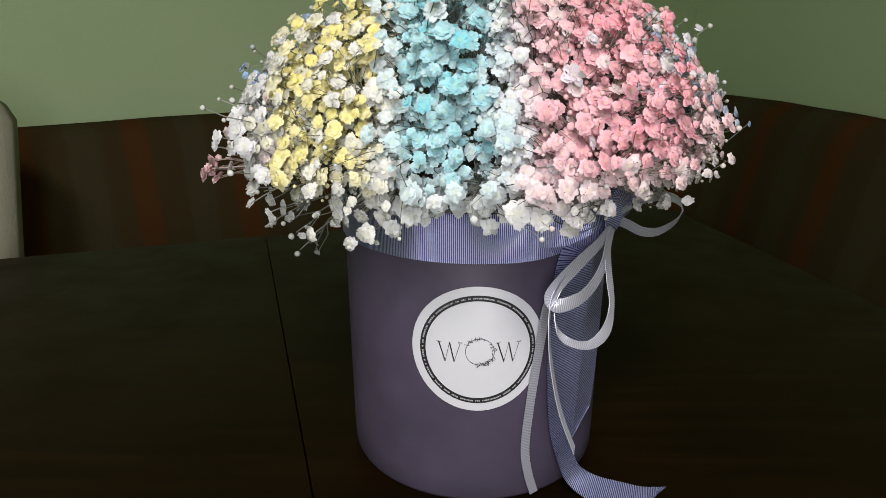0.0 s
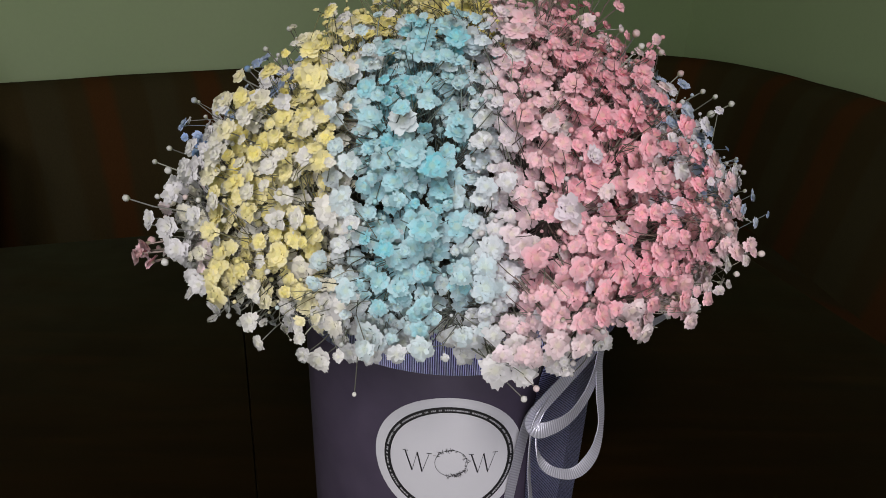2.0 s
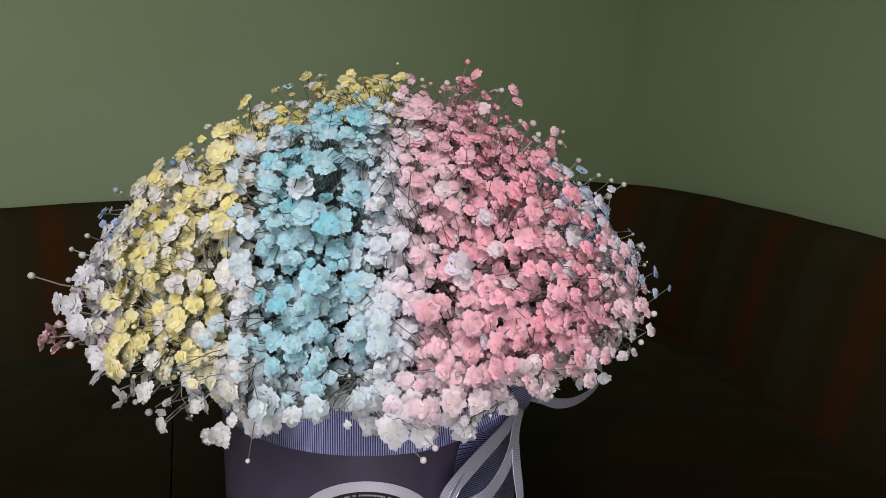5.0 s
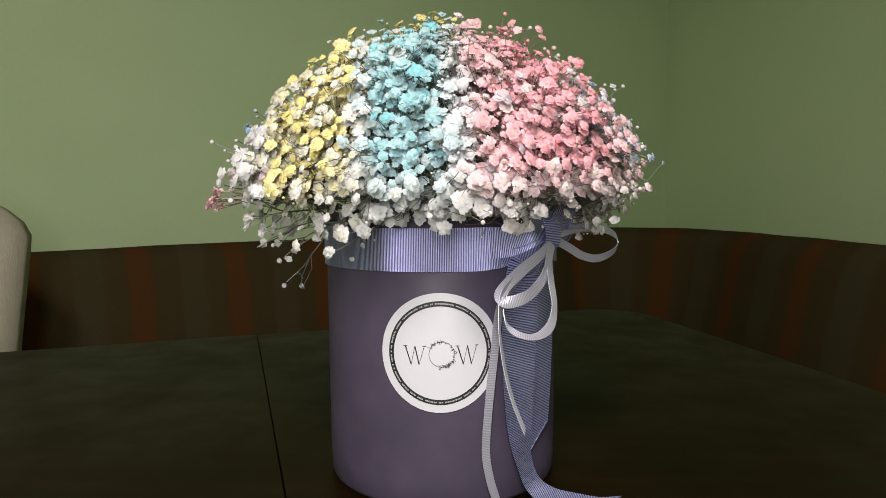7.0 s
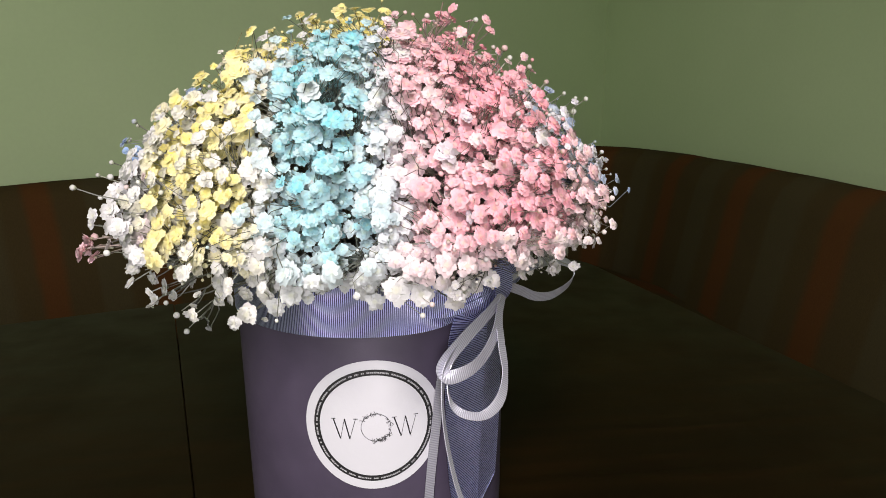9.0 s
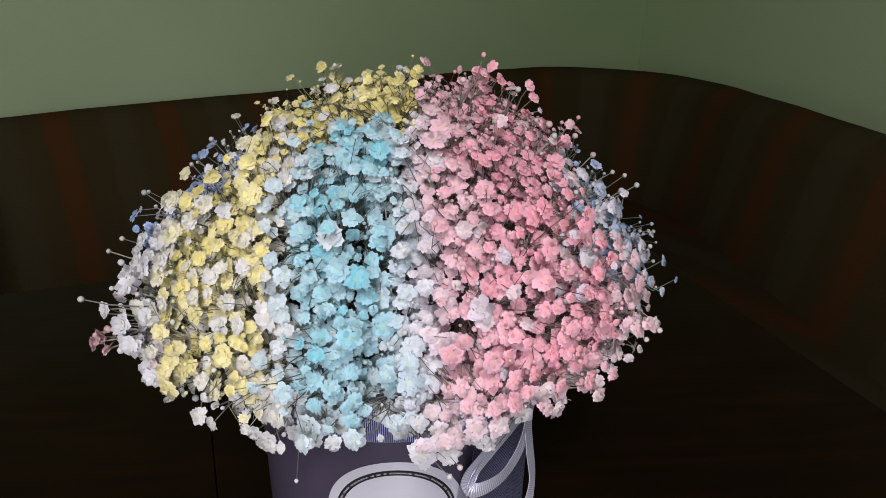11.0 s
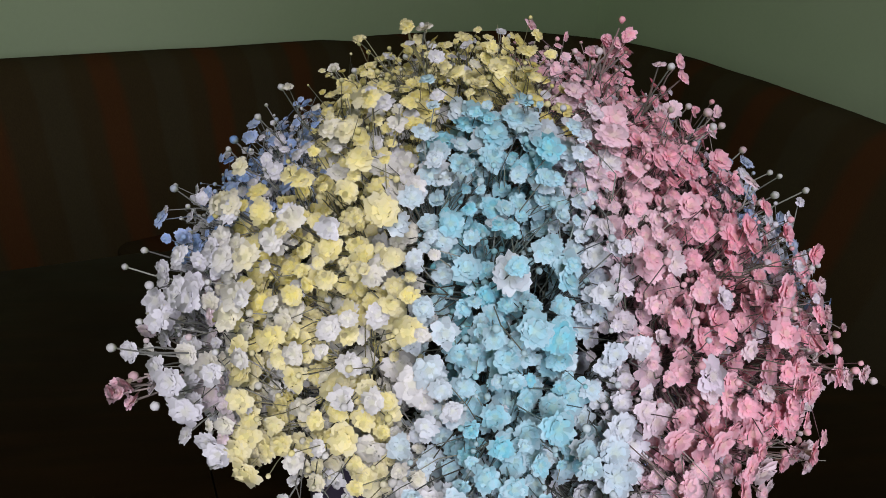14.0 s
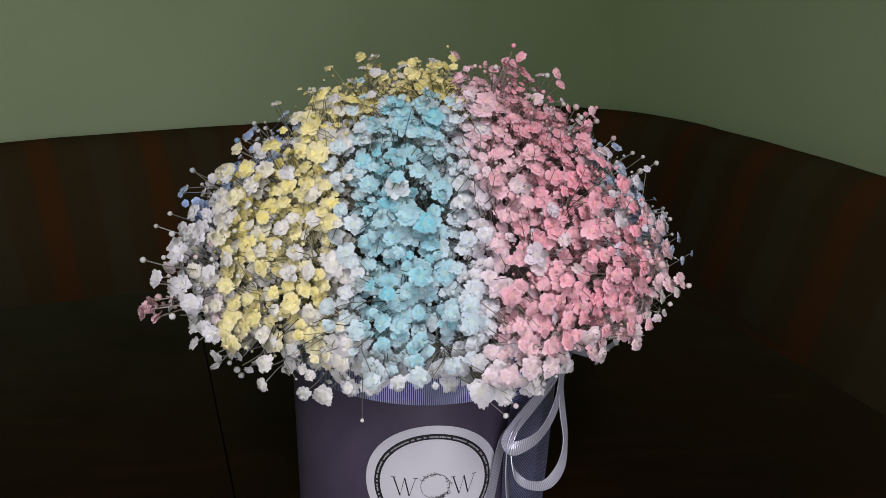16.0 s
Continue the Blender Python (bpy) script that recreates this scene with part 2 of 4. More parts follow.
# ---- corner sofa ----
BACK_TOP = 0.8555
LEFT_RUN = [(-1.606, 0.704), (-0.774, 1.281), (0.030, 1.815)]
CORNER_RUN = [(0.044, 1.824), (0.255, 1.995), (0.445, 2.085), (0.575, 2.135), (0.755, 2.097), (0.870, 2.025), (0.985, 1.900), (1.045, 1.715), (1.060, 1.50), (1.062, 1.25), (1.063, 0.90), (1.065, 0.30), (1.065, -0.35), (1.065, -0.95)]


def backrest(name, run, parent, start, label, cloth):
    """A padded back swept along its run; it leans outwards and has a rounded top."""
    line = glide(run, 8)
    profile = [(-0.13, 0.40), (-0.09, 0.60), (-0.055, 0.78), (-0.035, 0.825), (0.0, BACK_TOP - 0.003), (0.035, BACK_TOP),
               (0.075, BACK_TOP - 0.012), (0.095, 0.80), (0.10, 0.6), (0.10, 0.12), (-0.12, 0.12)]
    rings, arcs, arc = [], [], start
    for i, p in enumerate(line):
        d = line[min(i + 1, len(line) - 1)] - line[max(i - 1, 0)]
        d /= np.linalg.norm(d)
        out = np.array((-d[1], d[0]))
        arc += np.linalg.norm(p - line[i - 1]) if i else 0
        end = 0.012 if i in (0, len(line) - 1) else 0
        wave = 0.0014 * math.sin(arc * 7) + 0.0007 * math.sin(arc * 19 + 1)
        rings.append([(*(p + out * (o * (1 - end * 4))), z - end * (z > 0.7) + wave * (z > 0.7)) for o, z in profile])
        arcs.append(arc)
    return from_rings(name, rings, cloth, parent, label, arcs=arcs), arc


sofa = thing("corner_sofa", "brown striped fabric corner sofa standing along the green walls", "sofa", at=(0.6, 1.6, 0))
_, reach = backrest("backrest", LEFT_RUN, sofa, 0.0, "brown and rust striped back cushion", SOFA)
backrest("corner_backrest", CORNER_RUN, sofa, reach, "rounded striped corner back", SOFA_CORNER)


def seat_block(name, points, z0, z1):
    ob = part(name, prism(points, z0, z1, 0.03), SEAT, sofa, "brown striped seat cushion with shade put into its colour")
    xs = np.array([v.co.x * 0.85 + v.co.y * 0.525 for v in ob.data.vertices], np.float32)
    ob.data.attributes.new("arc", "FLOAT", "POINT").data.foreach_set("value", xs)
    return ob


seat_block("seat", [(-0.60, 1.249), (0.03, 1.64), (0.33, 1.16), (-0.30, 0.769)], 0.12, 0.44)
seat_block("corner_seat", [(0.04, 1.645), (0.47, 1.91), (0.60, 1.96), (0.71, 1.95), (0.80, 1.88), (0.88, 1.74), (0.96, 1.52), (1.0, 1.28), (1.03, 0.9), (1.04, 0.3), (1.05, -0.95), (0.62, -0.95), (0.56, -0.1), (0.50, 0.3), (0.45, 0.72), (0.34, 1.165)], 0.12, 0.44)
for x, y in ((-1.5, 0.76), (-0.56, 1.20), (-0.32, 0.85), (0.1, 1.6), (0.9, 1.5), (1.0, -0.85), (0.72, -0.85)):
    part("foot", block(pose(x, y, 0.06), (0.05, 0.05, 0.122), 0.004), WOOD, sofa, "dark wooden foot")

# ---- dining table: two boards that meet in a seam ----
TURNED = Matrix.Rotation(radians(17.0), 4, "Z")
TOP = 0.757
E1_LEFT, SEAM, E1_RIGHT, E2_NEAR, E2_FAR = -0.820, -0.134, 0.552, -0.29, 0.605


def corner_round(x, y, dx, dy, r, n=7):
    """Points of a rounded corner at x, y; dx, dy point into the board."""
    pts = [(x + dx * r * (1 - math.sin(a)), y + dy * r * (1 - math.cos(a))) for a in [math.pi / 2 * k / (n - 1) for k in range(n)]]
    return pts


def board(name, points):
    bm = prism(points, TOP - 0.028, TOP, 0.0012)
    bmesh.ops.transform(bm, matrix=TURNED, verts=bm.verts)
    return part(name, bm, WOOD, table, smooth=False)


table = thing("dining_table", "dark brown wooden table with a seam between its two leaves", "table", at=(0, 0.1, 0))
rr = 0.09
board("leaf", [(SEAM - 0.0004, E2_NEAR), (SEAM - 0.0004, E2_FAR)] + corner_round(E1_LEFT, E2_FAR, 1, -1, rr) + corner_round(E1_LEFT, E2_NEAR, 1, 1, rr)[::-1])


def end_round(x, y, a0, a1, r, n=9):
    """Points of an arc about x, y from the angle a0 to a1 in degrees."""
    return [(x + r * math.cos(radians(a0 + (a1 - a0) * k / (n - 1))), y + r * math.sin(radians(a0 + (a1 - a0) * k / (n - 1)))) for k in range(n)]


board("leaf", [(SEAM + 0.0004, E2_FAR - 0.006), (SEAM + 0.0004, E2_NEAR)] + end_round(E1_RIGHT - 0.135, E2_NEAR + rr, -90, -7, rr) + end_round(E1_RIGHT - 0.075, 0.525, -6, 95, 0.105))
ax0, ax1, ay0, ay1 = E1_LEFT + 0.1, E1_RIGHT - 0.1, E2_NEAR + 0.09, E2_FAR - 0.09
for x, y, sx, sy in (((ax0 + ax1) / 2, ay0, ax1 - ax0 - 0.06, 0.02), ((ax0 + ax1) / 2, ay1, ax1 - ax0 - 0.06, 0.02), (ax0, (ay0 + ay1) / 2, 0.02, ay1 - ay0 - 0.06), (ax1, (ay0 + ay1) / 2, 0.02, ay1 - ay0 - 0.06)):
    part("apron", block(TURNED @ pose(x, y, TOP - 0.028 - 0.045), (sx, sy, 0.09), 0.002), WOOD, table)
for x in (ax0, ax1):
    for y in (ay0, ay1):
        part("leg", block(TURNED @ pose(x, y, (TOP - 0.028) / 2), (0.06, 0.06, TOP - 0.028), 0.005), WOOD, table)


# ---- covered chair behind the table ----
AWAY = Vector((-0.046, 0.073, 0))


def covered_chair():
    chair = thing("covered_chair", "chair with a pale grey-beige cloth cover behind the table", "chair", at=(*(TURNED @ Vector((-0.76, 0.85, 0)) + AWAY).xy, 0))
    bm = bmesh.new()
    bmesh.ops.create_grid(bm, x_segments=18, y_segments=22, size=0.5)
    bmesh.ops.solidify(bm, geom=bm.faces[:], thickness=0.12)
    for v in bm.verts:
        u, w, side = v.co.x * 2, v.co.y + 0.5, v.co.z
        half = 0.222 + 0.065 * (w - 0.5) - 4.0 * max(0, w - 0.80) ** 2
        bulge = (1 - u * u) ** 0.5 if abs(u) < 1 else 0
        top = 0.45 + w * 0.62 - 0.05 * u * u * w
        fold = 0.006 * math.sin(u * 9 + w * 3) * (1 - w) + 0.004 * math.sin(u * 21 + 2 * w)
        thick = (0.35 + 0.65 * bulge) * (1 - 0.5 * max(0, w - 0.85) / 0.15)
        v.co = Vector((u * half, (side * thick) + fold + 0.05 * w, top))
    bmesh.ops.transform(bm, matrix=Matrix.Translation(AWAY) @ TURNED @ pose(-0.768, 0.848, 0), verts=bm.verts)
    part("backrest", bm, COVER, chair, smooth=True)
    part("seat", block(Matrix.Translation(AWAY) @ TURNED @ pose(-0.755, 0.638, 0.43), (0.42, 0.40, 0.06), 0.02, 3), COVER, chair, smooth=True)
    for x in (-0.93, -0.58):
        for y in (0.48, 0.84):
            part("leg", block(Matrix.Translation(AWAY) @ TURNED @ pose(x, y, 0.205), (0.035, 0.035, 0.41), 0.003), WOOD, chair)


covered_chair()

# ---- hat box ----
R, FOOT, RIM = 0.094, TOP, 0.970
SIDES = 96


def around(az, r, z):
    """A place round the box: degrees from its front to its right, distance from its axis, height."""
    return (r * math.sin(radians(az)), -r * math.cos(radians(az)), z)


def lathe(name, profile, mat, parent, label="", sides=SIDES):
    rings = [[around(360 * i / sides, r, z) for r, z in profile] for i in range(sides)]
    n, k = len(rings), len(profile)
    me = bpy.data.meshes.new(name)
    faces = [(i * k + q, ((i + 1) % n) * k + q, ((i + 1) % n) * k + q + 1, i * k + q + 1) for i in range(n) for q in range(k - 1)]
    me.from_pydata([v for r in rings for v in r], [], faces)
    bm = bmesh.new()
    bm.from_mesh(me)
    bmesh.ops.remove_doubles(bm, verts=bm.verts, dist=1e-6)
    bmesh.ops.dissolve_degenerate(bm, edges=bm.edges, dist=1e-7)
    return part(name, bm, mat, parent, label, smooth=True)


hat_box = thing("hat_box", "round mauve-grey cardboard hat box standing on the table", "box", at=(0, 0, TOP))
lathe("body", [(0.0, FOOT), (R - 0.006, FOOT), (R - 0.0022, FOOT + 0.0012), (R - 0.0008, FOOT + 0.004), (R - 0.0003, FOOT + 0.02), (R, FOOT + 0.1), (R, RIM - 0.002),
               (R - 0.0008, RIM - 0.0004), (R - 0.0015, RIM), (R - 0.0025, RIM - 0.0006), (R - 0.003, RIM - 0.003), (R - 0.003, FOOT + 0.05), (0.0, FOOT + 0.05)], CARD, hat_box)
lathe("flower_foam", [(0.0, FOOT + 0.052), (R - 0.006, FOOT + 0.052), (R - 0.006, RIM - 0.035), (R - 0.012, RIM - 0.03), (0.0, RIM - 0.028)], FOAM, hat_box, "green flower foam inside the box", 48)


def on_box(u, v, lift):
    """From the sticker's plane onto the box: u to its right, v up, from its middle."""
    a = (u - 0.002) / R
    return ((R + lift) * math.sin(a), -(R + lift) * math.cos(a), 0.8722 + v)


STICKER_R = 0.0428


def flat_ring(name, r0, r1, lift, mat, parent, label="", n=72):
    """A disc or ring of paper or ink that follows the box's curve."""
    bm = bmesh.new()
    rs = np.linspace(r0, r1, 2 if r1 - r0 < 0.01 else 9)
    grid = [[bm.verts.new(on_box(r * math.cos(2 * math.pi * i / n), r * math.sin(2 * math.pi * i / n), lift)) for i in range(n)] for r in rs if r > 1e-6]
    for a, b in zip(grid, grid[1:]):
        for i in range(n):
            bm.faces.new((a[i], a[(i + 1) % n], b[(i + 1) % n], b[i]))
    if r0 < 1e-6:
        bm.faces.new(grid[0])
    return part(name, bm, mat, parent, label, smooth=True)


def stroke(bm, a, b, w0, w1, lift):
    """A printed stroke from a to b."""
    a, b = np.array(a), np.array(b)
    d = (b - a) / np.linalg.norm(b - a)
    s = np.array((-d[1], d[0]))
    m = (a + b) / 2
    wm = (w0 + w1) / 2
    l = [bm.verts.new(on_box(*(p + s * w / 2), lift)) for p, w in ((a, w0), (m, wm), (b, w1))]
    r = [bm.verts.new(on_box(*(p - s * w / 2), lift)) for p, w in ((a, w0), (m, wm), (b, w1))]
    for i in range(2):
        bm.faces.new((l[i], r[i], r[i + 1], l[i + 1]))


def sticker():
    paper = flat_ring("sticker", 0.0, STICKER_R, 0.0006, PAPER, hat_box, "round white paper sticker with a black ring")
    flat_ring("black_ring", 0.0334, 0.0371, 0.0009, INK, paper, "black printed ring")
    bm = bmesh.new()                                     # unreadable print in the ring
    rng = random.Random(4)
    a = 0.0
    while a < 2 * math.pi - 0.03:
        w = rng.uniform(0.010, 0.036)
        r = 0.03525
        for k in range(3):
            p, q = a + w * k / 3, a + w * (k + 1) / 3
            stroke(bm, (r * math.cos(p), r * math.sin(p)), (r * math.cos(q), r * math.sin(q)), 0.0010, 0.0010, 0.0012)
        a += w + (0.045 if rng.random() < 0.14 else 0.008)
    part("ring_print", bm, MARK, paper, "small pale bars of print")
    for x0 in (-0.0246, 0.0122):                         # emblem: two zigzags beside a wreath
        bm = bmesh.new()
        tops = [(x0, 0.0052), (x0 + 0.0041, -0.0080), (x0 + 0.0069, 0.0052), (x0 + 0.0098, -0.0080), (x0 + 0.0136, 0.0052)]
        for i, (p, q) in enumerate(zip(tops, tops[1:])):
            w = 0.00080 if i % 2 == 0 else 0.00028
            stroke(bm, p, q, w, w, 0.0010 + 0.00005 * i)
        for x in (x0, x0 + 0.0136):
            stroke(bm, (x - 0.0014, 0.0052), (x + 0.0014, 0.0052), 0.0004, 0.0004, 0.0010)
        part("zigzag_mark", bm, INK, paper, "thin black zigzag mark")
    bm = bmesh.new()
    cx, cy, r = 0.0012, -0.0008, 0.0090
    for k in range(36):
        p, q = 2 * math.pi * k / 36, 2 * math.pi * (k + 1) / 36
        stroke(bm, (cx + r * math.cos(p), cy + r * math.sin(p)), (cx + r * math.cos(q), cy + r * math.sin(q)), 0.00030, 0.00030, 0.0010)
    for k in range(64):
        p = rng.choice((rng.uniform(-1.9, 0.9), rng.uniform(1.2, 2.6), rng.uniform(-1.6, -0.5)))
        r1, r2 = r + rng.uniform(-0.0014, 0.0006), r + rng.uniform(-0.0022, 0.0022)
        p2 = p + rng.uniform(0.05, 0.2) * rng.choice((-1, 1))
        stroke(bm, (cx + r1 * math.cos(p), cy + r1 * math.sin(p)), (cx + r2 * math.cos(p2), cy + r2 * math.sin(p2)), 0.00042, 0.00018, 0.0011)
    part("wreath_mark", bm, GREY_INK, paper, "thin grey ring of twigs")


sticker()


# ---- ribbons ----
def ribbon(name, rows, mat, parent, label="", steps=10, thick=0.0005, closed=False, notch=0.0, slant=0.0):
    """A band along rows of x, y, z, the way its face looks (three values), and its width."""
    line = np.array(glide(rows, steps))
    way = np.concatenate([[0], np.cumsum(np.linalg.norm(np.diff(line[:, :3], axis=0), axis=1))])
    total = way[-1]
    fine = np.linspace(0, total, max(12, int(total / RIB * 8)))                  # eight steps to a rib
    line = np.stack([np.interp(fine, way, line[:, k]) for k in range(7)], axis=1)
    rings, arcs, arc = [], [], 0.0
    for i, row in enumerate(line):
        d = line[min(i + 4, len(line) - 1)][:3] - line[max(i - 4, 0)][:3]
        d /= np.linalg.norm(d) + 1e-9
        face = row[3:6] - d * np.dot(row[3:6], d)
        face /= np.linalg.norm(face) + 1e-9
        side = np.cross(d, face)
        arc += np.linalg.norm(row[:3] - line[i - 1][:3]) if i else 0
        w = row[6] / 2
        high = (0.00009 if mat is WIDE else 0.00005) * math.sin(2 * math.pi * arc / RIB)
        q = []
        for s in (-1, -0.5, 0, 0.5, 1):
            q.append(row[:3] + side * w * s + face * (thick / 2 + high))
        for s in (1, 0.5, 0, -0.5, -1):
            q.append(row[:3] + side * w * s - face * (thick / 2 - high))
        for k, e in enumerate((-1, -0.5, 0, 0.5, 1, 1, 0.5, 0, -0.5, -1)):       # a notched or slanted cut
            over = arc - (total - notch * (1 - abs(e)) - abs(slant) * (1 - e * (1 if slant > 0 else -1)) / 2)
            if (notch or slant) and over > 0:
                q[k] = q[k] - d * over
        rings.append(q)
        arcs.append(arc)
    return from_rings(name, rings, mat, parent, label, arcs=arcs)


def at(az, r, z, width, tilt=0.0, up=0.0):
    """A row for ribbon(), by its place round the box; tilt turns its face round the upright axis, up lifts it."""
    a = az + tilt
    return (*around(az, r, z), math.sin(radians(a)), -math.cos(radians(a)), up, width)


KNOT = 46
bow = thing("ribbon_bow", "periwinkle and silver grosgrain ribbons tied round the hat box", "ribbon", at=around(KNOT, R, 0.945))
band = []
for k in range(37):
    az = KNOT + 360 * k / 36
    off = min(k, 36 - k) * 10
    pinch = max(0, 1 - off / 24)
    band.append(at(az, R + 0.0014 + 0.006 * pinch, 0.9450 + 0.005 * pinch, 0.0305 * (1 - 0.55 * pinch ** 1.2)))
ribbon("band", band, WIDE, bow, "wide periwinkle ribbon band", steps=8)
# tails of the wide ribbon: one ends slanted on the box, the other runs down over it onto the table
ribbon("wide_tail", [at(48, R + 0.010, 0.945, 0.018), at(50, R + 0.004, 0.925, 0.030), at(51, R + 0.0022, 0.885, 0.033), at(50, R + 0.0022, 0.845, 0.031), at(48.5, R + 0.0025, 0.812, 0.026), at(47.5, R + 0.0025, 0.790, 0.023)], WIDE, bow, slant=0.020)
ribbon("wide_tail", [at(43, R + 0.012, 0.945, 0.018), at(36, R + 0.0075, 0.932, 0.030), at(34.5, R + 0.0055, 0.905, 0.0325), at(34, R + 0.005, 0.87, 0.031), at(33.8, R + 0.005, 0.835, 0.027), at(34.8, R + 0.0045, 0.808, 0.022), at(37, R + 0.005, 0.786, 0.018, 8, 0.2),
                     (0.0660, -0.0790, 0.7695, 0.3, -0.5, 0.8, 0.018), (0.0780, -0.0830, 0.7615, 0.05, -0.2, 1, 0.023), (0.0960, -0.0905, 0.7590, 0, -0.1, 1, 0.029), (0.1110, -0.0960, 0.7588, 0, -0.05, 1, 0.031), (0.1260, -0.1000, 0.7598, -0.05, -0.1, 1, 0.033)], WIDE, bow, notch=0.013)
# loops of the wide ribbon, half hidden by the blossoms
ribbon("wide_loop", [at(48, R + 0.012, 0.955, 0.014), at(53, R + 0.018, 0.966, 0.022), at(59, R + 0.020, 0.969, 0.026), at(62, R + 0.017, 0.960, 0.024), at(54, R + 0.010, 0.951, 0.016)], WIDE, bow)
ribbon("wide_loop", [at(45, R + 0.012, 0.955, 0.012), at(40, R + 0.017, 0.963, 0.020), at(36, R + 0.018, 0.971, 0.024), at(37, R + 0.012, 0.978, 0.022), at(43, R + 0.008, 0.966, 0.014)], WIDE, bow)
WRAP = 45
ribbon("knot", [at(WRAP + 1, R + 0.003, 0.9725, 0.013, 0, 0.6), at(WRAP + 1, R + 0.012, 0.9705, 0.016, 0, 0.7), at(WRAP, R + 0.0175, 0.964, 0.018, 0, 0.35), at(WRAP, R + 0.0195, 0.955, 0.0185, 0, 0.0),
                at(WRAP, R + 0.0180, 0.946, 0.017, 0, -0.3), at(WRAP, R + 0.012, 0.9400, 0.015, 0, -0.6), at(WRAP + 1, R + 0.004, 0.9385, 0.013, 0, -0.7)], WIDE, bow, "smooth wrapped knot of wide periwinkle ribbon")
ribbon("knot_fold", [at(WRAP - 25, R + 0.0026, 0.948, 0.020, -6), at(WRAP - 17, R + 0.008, 0.949, 0.019, -4, 0.2), at(WRAP - 9, R + 0.015, 0.953, 0.014, 0, 0.2), at(WRAP - 1, R + 0.0165, 0.956, 0.010, 4), at(WRAP + 9, R + 0.011, 0.956, 0.010, 10), at(WRAP + 17, R + 0.005, 0.955, 0.014, 14)], WIDE, bow)
ribbon("knot_fold", [at(WRAP - 20, R + 0.003, 0.937, 0.010, -8, -0.3), at(WRAP - 12, R + 0.011, 0.942, 0.012, -4, -0.4), at(WRAP - 5, R + 0.016, 0.947, 0.010, 0, -0.2), at(WRAP + 2, R + 0.016, 0.951, 0.008, 4)], WIDE, bow)
# silver ribbon: loops and tails
N = 0.0062
ribbon("silver_loop", [at(44, R + 0.019, 0.948, N * 1.1), at(37, R + 0.021, 0.941, N * 1.25), at(28, R + 0.022, 0.931, N * 1.35, -6), at(20.5, R + 0.024, 0.920, N * 1.35, -4), at(18.5, R + 0.026, 0.914, N * 1.3, 8, 0.3), at(20.5, R + 0.029, 0.911, N * 1.3, 14, 0.3),
                       at(27, R + 0.030, 0.914, N * 1.35, 12), at(33, R + 0.028, 0.921, N * 1.35, 8), at(38, R + 0.025, 0.931, N * 1.25, 4), at(42, R + 0.021, 0.943, N * 1.1)], NARROW, bow)
ribbon("silver_loop", [at(45, R + 0.019, 0.947, N), at(41, R + 0.022, 0.936, N * 1.25, 6), at(38.5, R + 0.028, 0.922, N * 1.3, 10), at(37, R + 0.034, 0.906, N * 1.25, 14), at(33, R + 0.039, 0.894, N * 1.1, 6, 0.5), at(27, R + 0.041, 0.8885, N * 0.9, 0, 1.2),
                       at(21.5, R + 0.037, 0.8915, N * 0.8, -8, 1.0), at(19.5, R + 0.031, 0.899, N * 0.8, 55, 0.3), at(21, R + 0.024, 0.911, N * 0.9, 60), at(29, R + 0.019, 0.928, N, 40), at(40, R + 0.018, 0.943, N, 20)], NARROW, bow)
ribbon("silver_loop", [at(50, R + 0.014, 0.952, N), (0.092, -0.060, 0.955, 0.4, -0.9, 0.2, N), (0.108, -0.046, 0.9570, 0.5, -0.8, 0.3, N), (0.126, -0.034, 0.9560, 0.5, -0.8, 0.3, N), (0.138, -0.028, 0.9510, 0.8, -0.5, 0.3, N), (0.1415, -0.027, 0.9440, 1.0, -0.2, 0.0, N), (0.136, -0.031, 0.9370, 0.7, -0.6, -0.3, N),
                       (0.122, -0.040, 0.9330, 0.4, -0.9, -0.2, N), (0.108, -0.050, 0.9360, 0.3, -1, 0, N), (0.096, -0.058, 0.9430, 0.2, -1, 0, N), (0.085, -0.066, 0.9490, 0.3, -1, 0, N)], NARROW, bow)
ribbon("silver_tail", [at(30, R + 0.018, 0.930, N), at(25, R + 0.015, 0.917, N), at(22.5, R + 0.010, 0.903, N), at(21.4, R + 0.006, 0.873, N), at(18.8, R + 0.005, 0.832, N), at(17.8, R + 0.004, 0.800, N), at(19.5, R + 0.004, 0.780, N), at(22.5, R + 0.004, 0.763, N)], NARROW, bow)
ribbon("silver_tail", [at(30, R + 0.019, 0.930, N, 50), (0.0410, -0.1120, 0.918, 0.9, -0.4, 0, N * 0.9), (0.0375, -0.1170, 0.904, 0.95, -0.3, 0, N * 0.8), (0.0385, -0.1235, 0.880, 0.9, -0.45, 0, N * 0.75), (0.0435, -0.1325, 0.853, 0.85, -0.5, 0.1, N * 0.75), (0.0520, -0.1410, 0.830, 0.8, -0.5, 0.2, N * 0.7)], NARROW, bow, slant=0.004)

# ---- bouquet of dyed baby's breath ----
rng = np.random.default_rng(7)
DOME_C, DOME_R = np.array((-0.008, -0.004, 0.972)), np.array((0.146, 0.152, 0.127))
WHITE, YELLOW, CYAN, PINK, BLUE, LILAC = (np.array(c) for c in ((0.76, 0.76, 0.775), (0.94, 0.80, 0.09), (0.05, 0.58, 0.71), (0.98, 0.335, 0.45), (0.09, 0.32, 0.78), (0.72, 0.68, 0.82)))


def smooth_step(a, b, x):
    s = min(1, max(0, (x - a) / (b - a)))
    return s * s * (3 - 2 * s)


